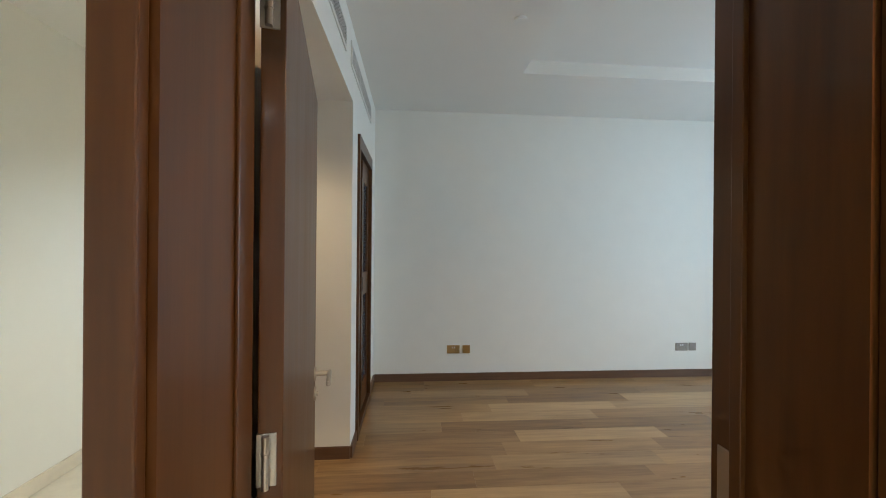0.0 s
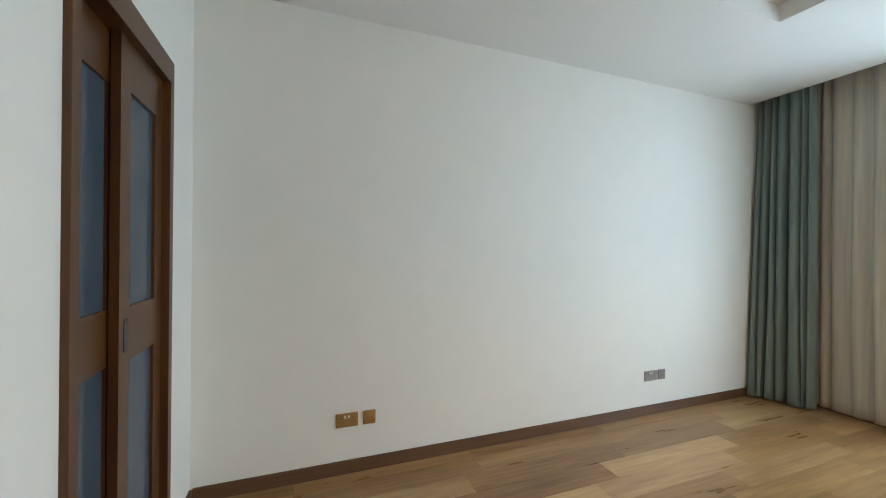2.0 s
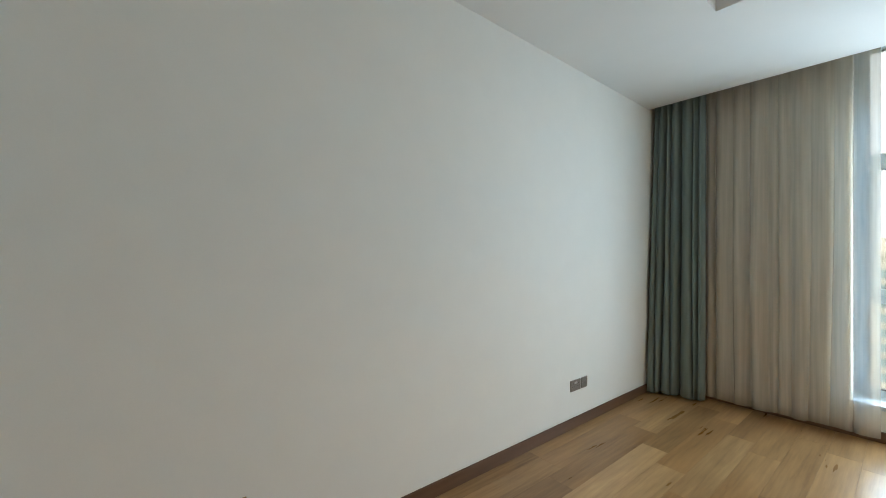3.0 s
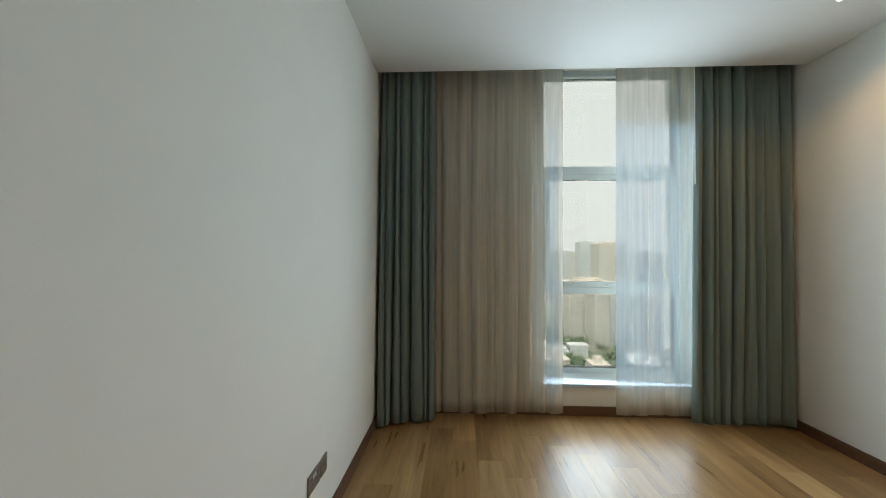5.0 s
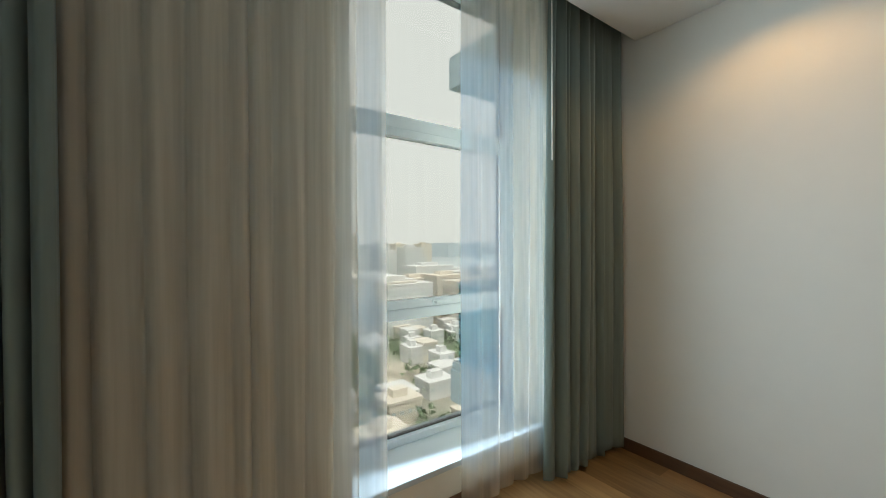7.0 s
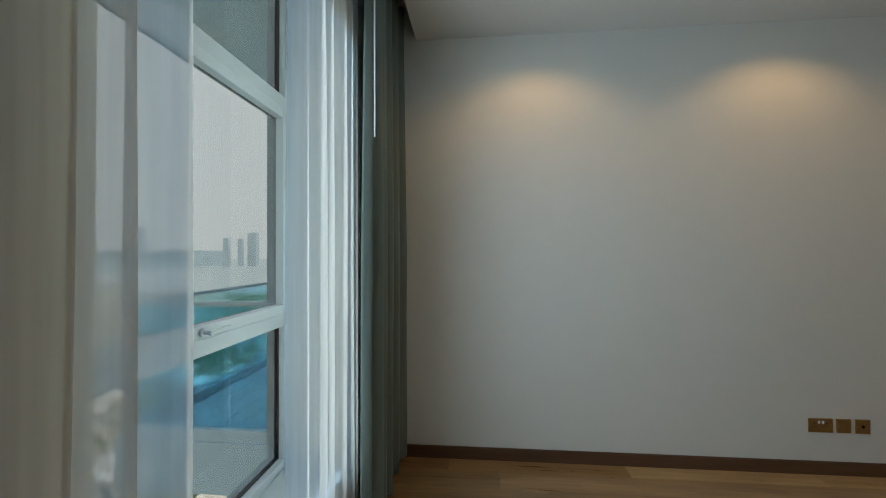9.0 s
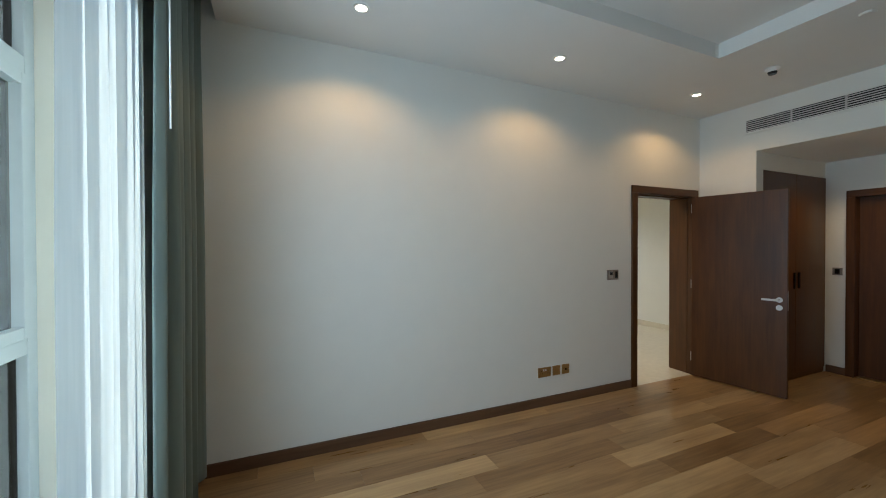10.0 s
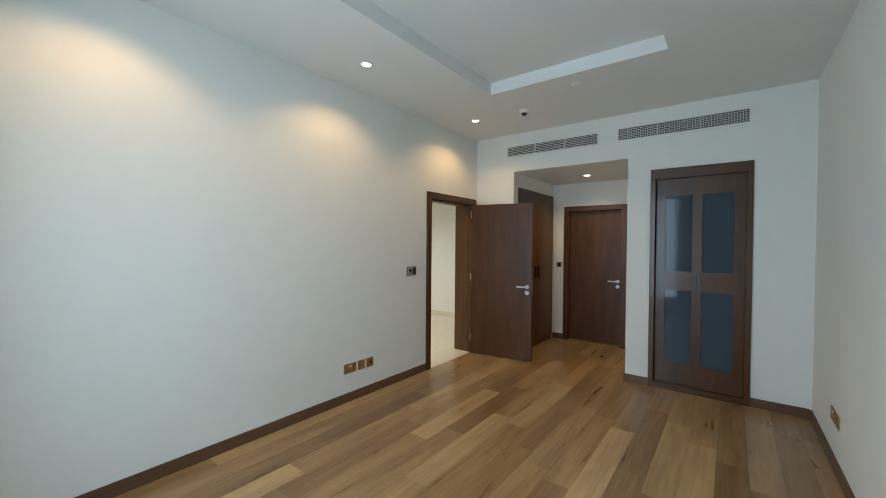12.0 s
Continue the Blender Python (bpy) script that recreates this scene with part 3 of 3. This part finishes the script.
curtain("sheer_curtain", "ivory sheer curtain drawn beside the window pane", 0.66, 1.42, 5.145, 0.045, 3.19, 6, 0.022, SHEER, 21, soft=1.3)
for xr, nm in ((5.02, "curtain_track"), (5.135, "curtain_track")):
    rail = thing(nm, "white aluminium curtain track in the ceiling pocket", "curtain track", xr, W / 2, 3.225)
    b = B()
    box(b, xr - 0.012, xr + 0.012, 0.01, W - 0.01, 3.222, 3.25, 0.002)
    part("channel", b, WHITE, rail)
    for yy in (0.4, 1.7, 3.0):
        b = B()
        box(b, xr - 0.01, xr + 0.01, yy - 0.02, yy + 0.02, 3.25, TOP)
        part("bracket", b, STEEL, rail)
wand = thing("curtain_wand", "thin white curtain draw wand hanging by the drape", "curtain wand", 5.01, 0.83, 2.04)
b = B()
cyl(b, (5.01, 0.83, 2.60), 0.004, 1.12, "z", 10)
part("rod", b, WHITE, wand)
b = B()
cyl(b, (5.01, 0.83, 3.19), 0.003, 0.07, "z", 8)
part("hook", b, STEEL, wand)


# ---- lamps ----
def downlight(x, y, z, watts, group, cone=122, color=(1.0, 0.66, 0.34), blend=0.55, label="round recessed downlight, lit warm white"):
    t = thing("downlight", label, "downlight", x, y, z, group=group)
    b = B()
    ring(b, (x, y), 0.036, 0.050, z - 0.006, z + 0.0)
    part("trim_ring", b, WHITE, t)
    b = B()
    cyl(b, (x, y, z - 0.0015), 0.036, 0.002, "z", 28)
    part("lens", b, BULB, t, "glowing warm lens")
    d = bpy.data.lights.new("downlight", 'SPOT')
    d.energy = watts
    d.color = color
    d.spot_size = radians(cone)
    d.spot_blend = blend
    d.shadow_soft_size = 0.03
    lamp = new("downlight_beam", d)
    lamp.matrix_world = pose(x, y, z - 0.012)


for lx, ly in ((0.785, 0.46), (2.52, 0.50), (4.087, 0.51)):
    downlight(lx, ly, H, 3.1, "downlights along the entrance wall", 140, (1.0, 0.54, 0.19), 0.52)
downlight(-0.80, 1.30, AH, 5.0, "alcove downlight", 140)
# unseen warm hall lamp, placed to light the left jamb and architrave
downlight(1.35, -1.15, HH, 13.0, "hall downlights", 150, (1.0, 0.64, 0.28))
# two unseen neutral lamps added in place of the daylight that fills the hall
downlight(0.1, -3.3, HH, 17, "hall downlights", 150, (1.0, 0.95, 0.86))
downlight(1.75, -3.2, HH, 7, "hall downlights", 150, (1.0, 0.95, 0.86))

# ---- ceiling fittings ----
det = thing("smoke_detector", "white smoke detector with a dark sensor underneath", "smoke detector", 0.77, 1.08, H)
b = B()
cyl(b, (0.77, 1.08, H - 0.008), 0.055, 0.016, "z", 32)
cyl(b, (0.77, 1.08, H - 0.024), 0.036, 0.018, "z", 32, 0.05)
part("base", b, WHITE, det)
b = B()
cyl(b, (0.77, 1.08, H - 0.042), 0.026, 0.02, "z", 24, 0.034)
part("sensor", b, BLACK, det, "dark sensor head")
spr = thing("sprinkler", "small white concealed sprinkler cover on the ceiling", "sprinkler", 1.124, 1.754, H)
b = B()
cyl(b, (1.124, 1.754, H - 0.004), 0.042, 0.008, "z", 32)
part("cover", b, WHITE, spr)
b = B()
cyl(b, (1.124, 1.754, H - 0.010), 0.036, 0.004, "z", 32)
part("plate", b, WHITE, spr)


# ---- sockets and switches ----
def socket_pair(x, y, face, mat, names, label, group):
    """Wall plates side by side; face: +1 looks along +y, -1 along -y."""
    for kind, x0, x1 in names:
        t = thing(kind, label, kind.replace("_", " "), (x0 + x1) / 2, y, 0.30, group=group)
        z0, z1 = 0.303, 0.393
        if face > 0:
            z0, z1 = 0.272, 0.362
        ya, yb = sorted((y, y + face * 0.009))
        b = B()
        box(b, x0, x1, ya, yb, z0, z1, 0.002)
        part("plate", b, mat, t)
        yo = y + face * 0.0092
        zc = (z0 + z1) / 2
        xm = (x0 + x1) / 2
        if kind == "double_socket":
            for sx in (-0.037, 0.037):
                b = B()
                for dx, dz, w, h in ((0, 0.016, 0.004, 0.008), (-0.011, -0.008, 0.007, 0.003), (0.011, -0.008, 0.007, 0.003)):
                    box(b, xm + sx + dx - w / 2, xm + sx + dx + w / 2, yo - 0.001, yo + 0.001, zc + dz - h / 2, zc + dz + h / 2)
                part("pin_slots", b, BLACK, t)
            for sx in (-0.012, 0.012):
                b = B()
                box(b, xm + sx - 0.006, xm + sx + 0.006, yo - 0.002, yo + 0.003, zc + 0.012, zc + 0.030, 0.001)
                part("switch", b, WHITE, t, "white rocker switch")
        else:
            b = B()
            cyl(b, (xm, yo, zc), 0.010, 0.004, "y", 16)
            cyl(b, (xm, yo + face * 0.002, zc), 0.005, 0.004, "y", 12)
            part("jack", b, BLACK if kind == "tv_socket" else mat, t)
        for dx in (-1, 1):
            b = B()
            cyl(b, (xm + dx * ((x1 - x0) / 2 - 0.010), yo, zc), 0.003, 0.002, "y", 10)
            part("screw", b, STEEL, t)


socket_pair(0, W, -1, BRASS, (("double_socket", 0.81, 0.952), ("data_socket", 0.985, 1.068)), "brushed brass wall socket above the skirting", "north wall sockets")
socket_pair(0, W, -1, NICKEL, (("double_socket", 3.488, 3.632), ("data_socket", 3.650, 3.736)), "grey metal wall socket near the drape", "north wall sockets")
socket_pair(0, 0, 1, BRASS, (("double_socket", 2.195, 2.340), ("data_socket", 2.085, 2.170), ("tv_socket", 1.972, 2.058)), "brushed brass wall socket on the entrance wall", "entrance wall sockets")

sw = thing("switch_panel", "bronze-grey switch and thermostat plate by the doorway", "switch", 1.395, 0, 1.20)
b = B()
box(b, 1.318, 1.474, 0, 0.010, 1.155, 1.258, 0.003)
part("plate", b, NICKEL, sw)
b = B()
box(b, 1.395, 1.452, 0.0095, 0.013, 1.170, 1.243, 0.002)
part("dial_panel", b, STEEL, sw, "grey thermostat face")
b = B()
box(b, 1.403, 1.444, 0.0125, 0.0145, 1.205, 1.235, 0.001)
part("display", b, BLACK, sw, "dark display")
b = B()
box(b, 1.332, 1.366, 0.0095, 0.014, 1.172, 1.240, 0.002)
part("rocker", b, BLACK, sw, "dark rocker switch")

th = thing("thermostat", "white thermostat with a dark screen in the alcove", "thermostat", -0.298, A1, 1.22)
b = B()
box(b, -0.342, -0.254, A1 - 0.012, A1, 1.165, 1.277, 0.004)
part("backplate", b, WHITE, th)
b = B()
box(b, -0.333, -0.263, A1 - 0.026, A1 - 0.011, 1.175, 1.267, 0.005)
part("housing", b, WHITE, th)
b = B()
box(b, -0.326, -0.279, A1 - 0.0285, A1 - 0.0255, 1.187, 1.257, 0.001)
part("screen", b, BLACK, th, "dark screen")
b = B()
box(b, -0.279, -0.270, A1 - 0.028, A1 - 0.0255, 1.208, 1.236, 0.001)
part("button", b, BLACK, th)

sw2 = thing("light_switch", "dark square light switch beside the bathroom door", "switch", AX, 0.685, 1.20)
b = B()
box(b, AX, AX + 0.010, 0.642, 0.728, 1.157, 1.243, 0.002)
part("plate", b, NICKEL, sw2)
b = B()
box(b, AX + 0.0095, AX + 0.014, 0.664, 0.706, 1.172, 1.228, 0.002)
part("rocker", b, BLACK, sw2)

# ---- hall mirror ----
mir = thing("wall_mirror", "tall frameless mirror panel on the hall wall", "mirror", -0.90, -DT, 0.0)
b = B()
box(b, HX0 + 0.02, D0 - 0.068, -DT - 0.008, -DT - 0.001, 0.0, HH - 0.001, 0.001)
part("panel", b, MIRROR, mir)

# ---- neighbouring balconies ----
BX0, BX1, BY0, BY1 = 5.68, 7.45, -3.6, -0.32


def balcony(z, label, rail):
    t = thing("balcony", label, "balcony", BX0, BY1, z, group="stacked balconies")
    b = B()
    box(b, BX0, BX1 + 0.08, BY0, BY1 + 0.08, z - 0.42, z, 0.01)
    part("slab", b, SLAB, t)
    if not rail:
        return
    b = B()
    box(b, BX0, BX1 + 0.06, BY1 - 0.05, BY1 + 0.06, z, z + 0.10, 0.004)
    box(b, BX1 - 0.05, BX1 + 0.0598, BY0, BY1 - 0.05, z, z + 0.0998, 0.004)
    part("kerb", b, SLAB, t)
    n = 4
    for i in range(n):
        ya = BY0 + (BY1 - BY0) * i / n
        yb = BY0 + (BY1 - BY0) * (i + 1) / n
        b = B()
        box(b, BX1 - 0.008, BX1 + 0.008, ya + 0.008, yb - 0.008, z + 0.10, z + 1.10)
        part("glass_panel", b, RAILGLASS, t, "blue-green glass balustrade panel")
    for i in range(2):
        xa = BX0 + (BX1 - BX0) * i / 2
        xb = BX0 + (BX1 - BX0) * (i + 1) / 2
        b = B()
        box(b, xa + 0.012, xb - 0.012, BY1 - 0.008, BY1 + 0.008, z + 0.10, z + 1.10)
        part("glass_panel", b, RAILGLASS, t, "blue-green glass balustrade panel")
    b = B()
    cyl(b, ((BX0 + BX1) / 2, BY1, z + 1.13), 0.022, BX1 - BX0, "x", 14)
    cyl(b, (BX1, (BY0 + BY1) / 2, z + 1.13), 0.022, BY1 - BY0, "y", 14)
    part("handrail", b, ALU, t, "white tubular handrail")
    for k in range(9):
        xa = BX0 + 0.02 + k * (BX1 - BX0 - 0.1) / 9
        b = B()
        box(b, xa, xa + 0.165, BY0 + 0.02, BY1 - 0.06, z + 0.001, z + 0.022)
        part("deck_board", b, SLAB, t)


balcony(-0.10, "neighbouring balcony with glass balustrade and white handrail", True)
balcony(3.98, "underside of the balcony on the floor above", False)

# ---- the building's own outer wall ----
b = B()
box(b, 5.655, 5.675, -14, WY0, -72, 3.5)
box(b, 5.655, 5.675, WY1, 14, -72, 3.5)
box(b, 5.655, 5.675, WY0, WY1, -72, WZ0 - 0.01)
box(b, 5.655, 5.675, WY0, WY1, WZ1 + 0.01, 3.5)
box(b, 5.655, 5.675, -14, 14, 3.5, 12)
solid("wall_outer", b, SLAB, "pale outer wall of the tower", "wall")
# unseen slab added over the ceilings to block sun and sky
b = B()
box(b, -8, 5.65, -14, 14, 3.6, 4.0)
solid("light_block_slab", b, SLAB, "unseen slab that keeps sun and sky off the rooms", "ceiling")

# ---- city outside ----
GZ = -72.0
b = B()
box(b, -1200, 4800, -4800, 4800, GZ - 2, GZ)
solid("ground", b, GROUND, "sandy city ground with greenery far below", "ground")
b = B()
box(b, -600, 4600, -4700, -680, GZ, GZ + 0.4)
solid("water", b, SEA, "hazy pale sea inlet", "water")


def tower(x, y, w, d, h, mat, label, storey=3.5, bay=4.2, cap=True, group="distant city blocks", base=GZ):
    """A block with storeys, window openings on the faces that look this way, parapet and roof plant."""
    t = thing("apartment_building", label, "building", x, y, base, group=group)
    b = B()
    box(b, x - w / 2, x + w / 2, y - d / 2, y + d / 2, base, base + h)
    part("wall", b, mat, t)
    b = B()
    box(b, x - w / 2 - 0.4, x + w / 2 + 0.4, y - d / 2 - 0.4, y + d / 2 + 0.4, base + h, base + h + 1.2)
    if cap:
        box(b, x - w / 5, x + w / 6, y - d / 5, y + d / 4, base + h + 1.2, base + h + 4.5)
    part("roof", b, mat, t)
    b = B()
    vs, fs = [], []

    def quad(p, q, r, s):
        i = len(vs)
        vs.extend((p, q, r, s))
        fs.append((i, i + 1, i + 2, i + 3))

    floors = int(h / storey)
    for k in range(1, floors):
        z0 = base + k * storey + 0.9
        z1 = z0 + storey * 0.55
        n = max(1, int(d / bay))
        for i in range(n):
            yc = y - d / 2 + (i + 0.5) * d / n
            xf = x - w / 2 - 0.06
            quad((xf, yc - bay * 0.27, z0), (xf, yc - bay * 0.27, z1), (xf, yc + bay * 0.27, z1), (xf, yc + bay * 0.27, z0))
        n = max(1, int(w / bay))
        for i in range(n):
            xc = x - w / 2 + (i + 0.5) * w / n
            for yf in (y + d / 2 + 0.06,):
                quad((xc - bay * 0.27, yf, z0), (xc + bay * 0.27, yf, z0), (xc + bay * 0.27, yf, z1), (xc - bay * 0.27, yf, z1))
    b.free()
    me = bpy.data.meshes.new("windows")
    me.from_pydata([(p[0] - x, p[1] - y, p[2] - base) for p in vs], [], fs)
    me.materials.append(FARWIN)
    so = new("windows", me)
    so.parent = t
    tagged(so, "rows of dark window panes", kind="stuff")
    return t


tower(150, 14, 30, 66, 74, FACADE, "beige apartment block with small square windows", 3.4, 5.2, group="near city block")
rnd = random.Random(4)
for k in range(16):
    ang = radians(-12 - k * 1.35 + rnd.uniform(-0.5, 0.5))
    dist = rnd.uniform(520, 900)
    tower(dist * math.cos(ang), dist * math.sin(ang), rnd.uniform(22, 34), rnd.uniform(18, 30), rnd.uniform(72, 100) * (1.0 if k < 9 else 0.8),
          FACADE2 if k % 3 else FACADE, "pale hazy high-rise block far off", 3.6, 4.5)
for k in range(12):
    ang = radians(-17 - k * 2.2 + rnd.uniform(-0.6, 0.6))
    dist = rnd.uniform(320, 470)
    tower(dist * math.cos(ang), dist * math.sin(ang), rnd.uniform(28, 46), rnd.uniform(26, 50), rnd.uniform(38, 66),
          FACADE2 if k % 2 else FACADE, "pale mid-rise apartment block far off", 3.6, 4.2)
for k in range(84):
    ang = radians(rnd.uniform(-58, -8) if k < 46 else rnd.uniform(-60, -24))
    dist = rnd.uniform(90, 340)
    tower(dist * math.cos(ang), dist * math.sin(ang), rnd.uniform(9, 16), rnd.uniform(9, 16), rnd.uniform(6, 11),
          FACADE2 if k % 3 else FACADE, "low white villa among trees", 3.3, 3.6, cap=k % 2 == 0, group="low villas")
# skyline towers; their blue haze is in the wall colour
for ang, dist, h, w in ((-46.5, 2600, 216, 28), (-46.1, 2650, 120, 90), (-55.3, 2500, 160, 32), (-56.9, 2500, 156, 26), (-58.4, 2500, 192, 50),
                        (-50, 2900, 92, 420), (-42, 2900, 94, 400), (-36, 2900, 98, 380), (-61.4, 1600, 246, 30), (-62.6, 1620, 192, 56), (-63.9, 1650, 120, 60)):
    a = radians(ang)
    tower(dist * math.cos(a), dist * math.sin(a), w, w * 0.7, h, HAZY, "skyline tower across the water, haze put into its colour", 6, 9, group="skyline across the water")

# roads and trees
b = B()
for i in range(40):
    t0 = i / 40
    x0, x1 = 90 + 360 * t0, 90 + 360 * (t0 + 1 / 40)
    y0, y1 = -40 - 170 * t0 + 26 * math.sin(5 * t0), -40 - 170 * (t0 + 1 / 40) + 26 * math.sin(5 * (t0 + 1 / 40))
    v = [b.verts.new(p) for p in ((x0, y0 - 7, GZ + 0.2), (x1, y1 - 7, GZ + 0.2), (x1, y1 + 7, GZ + 0.2), (x0, y0 + 7, GZ + 0.2))]
    b.faces.new(v)
solid("road", b, ROADM, "pale curving road far below", "road")

vs, fs = [], []
rnd = random.Random(9)
for k in range(900):
    ang = radians(rnd.uniform(-25, -6) if k < 640 else rnd.uniform(-60, -25))
    dist = rnd.uniform(90, 420)
    cx, cy = dist * math.cos(ang), dist * math.sin(ang)
    s = rnd.uniform(2.2, 4.6)
    for j in range(14):
        px, py, pz = (cx + rnd.gauss(0, s * 0.5), cy + rnd.gauss(0, s * 0.5), GZ + s * rnd.uniform(0.5, 1.7))
        for q in range(3):
            i = len(vs)
            for _ in range(3):
                vs.append((px + rnd.uniform(-1, 1) * s * 0.42, py + rnd.uniform(-1, 1) * s * 0.42, pz + rnd.uniform(-1, 1) * s * 0.42))
            fs.append((i, i + 1, i + 2))
me = bpy.data.meshes.new("far_trees")
me.from_pydata(vs, [], fs)
me.materials.append(LEAF)
tagged(new("far_trees", me), "pale green tree crowns far below", "trees", kind="stuff")

# ---- floor planks ----
PW, PL, GAP = 0.18, 1.187, 0.0008
STARTS = {17: 1.60, 18: 2.93, 16: 2.537, 15: 2.335, 14: 3.242, 13: 0.67, 3: 3.20, 4: 3.40, 7: 2.82, 10: 2.18}
PALE = ((16, 3.1), (14, 3.8), (17, 1.0), (14, 1.4), (13, 0.1), (15, 2.9), (3, 3.8), (7, 2.3), (10, 1.6), (12, 1.9), (5, 2.0), (8, 0.9))
DARKER = ((16, 1.9), (14, 2.6), (17, 2.2), (17, 3.4), (15, 3.9), (13, 1.3), (13, 2.4), (4, 3.0), (9, 2.4), (6, 1.2), (11, 0.6))
plank_cache = {}


def plank_mesh(length, width, mat):
    key = (round(length, 3), round(width, 3), mat.name)
    if key not in plank_cache:
        b = B()
        box(b, -length / 2, length / 2, -width / 2, width / 2, -0.012, 0)
        plank_cache[key] = mesh_of("plank", b, mat)
    return plank_cache[key]


def lay(x0, x1, y0, y1, mat):
    if x1 - x0 < 0.02 or y1 - y0 < 0.01:
        return
    ob = new("plank", plank_mesh(x1 - x0 - GAP, y1 - y0 - GAP, mat))
    ob.parent = floor
    ob.location = ((x0 + x1) / 2, (y0 + y1) / 2, 0)


rnd = random.Random(2)
row = 0
y = -0.03
while y < W:
    k = round((y - 0.15) / PW) + 1
    ya, yb = max(0.0, y), min(W, y + PW)
    start = STARTS.get(k, rnd.uniform(0, PL)) % PL
    left = 0.0
    if yb > A0 and ya < A1:
        left = AX - 0.08
    x = start - PL * 3
    while x < L:
        xa, xb = max(x, left), min(x + PL, L)
        if xb > xa:
            chance = rnd.random()
            tone = PLANK_PALE if chance < 0.1 else PLANK_DARK if chance > 0.8 else PLANK
            if any(k == q and x < m < x + PL for q, m in PALE):
                tone = PLANK_PALE
            if any(k == q and x < m < x + PL for q, m in DARKER):
                tone = PLANK_DARK
            if left < 0 and xa < 0 and (ya < A0 or yb > A1):
                lay(max(xa, 0.0), xb, ya, yb, tone)
                lay(xa, min(xb, 0.0), max(ya, A0), min(yb, A1), tone)
            else:
                lay(xa, xb, ya, yb, tone)
        x += PL
    y += PW
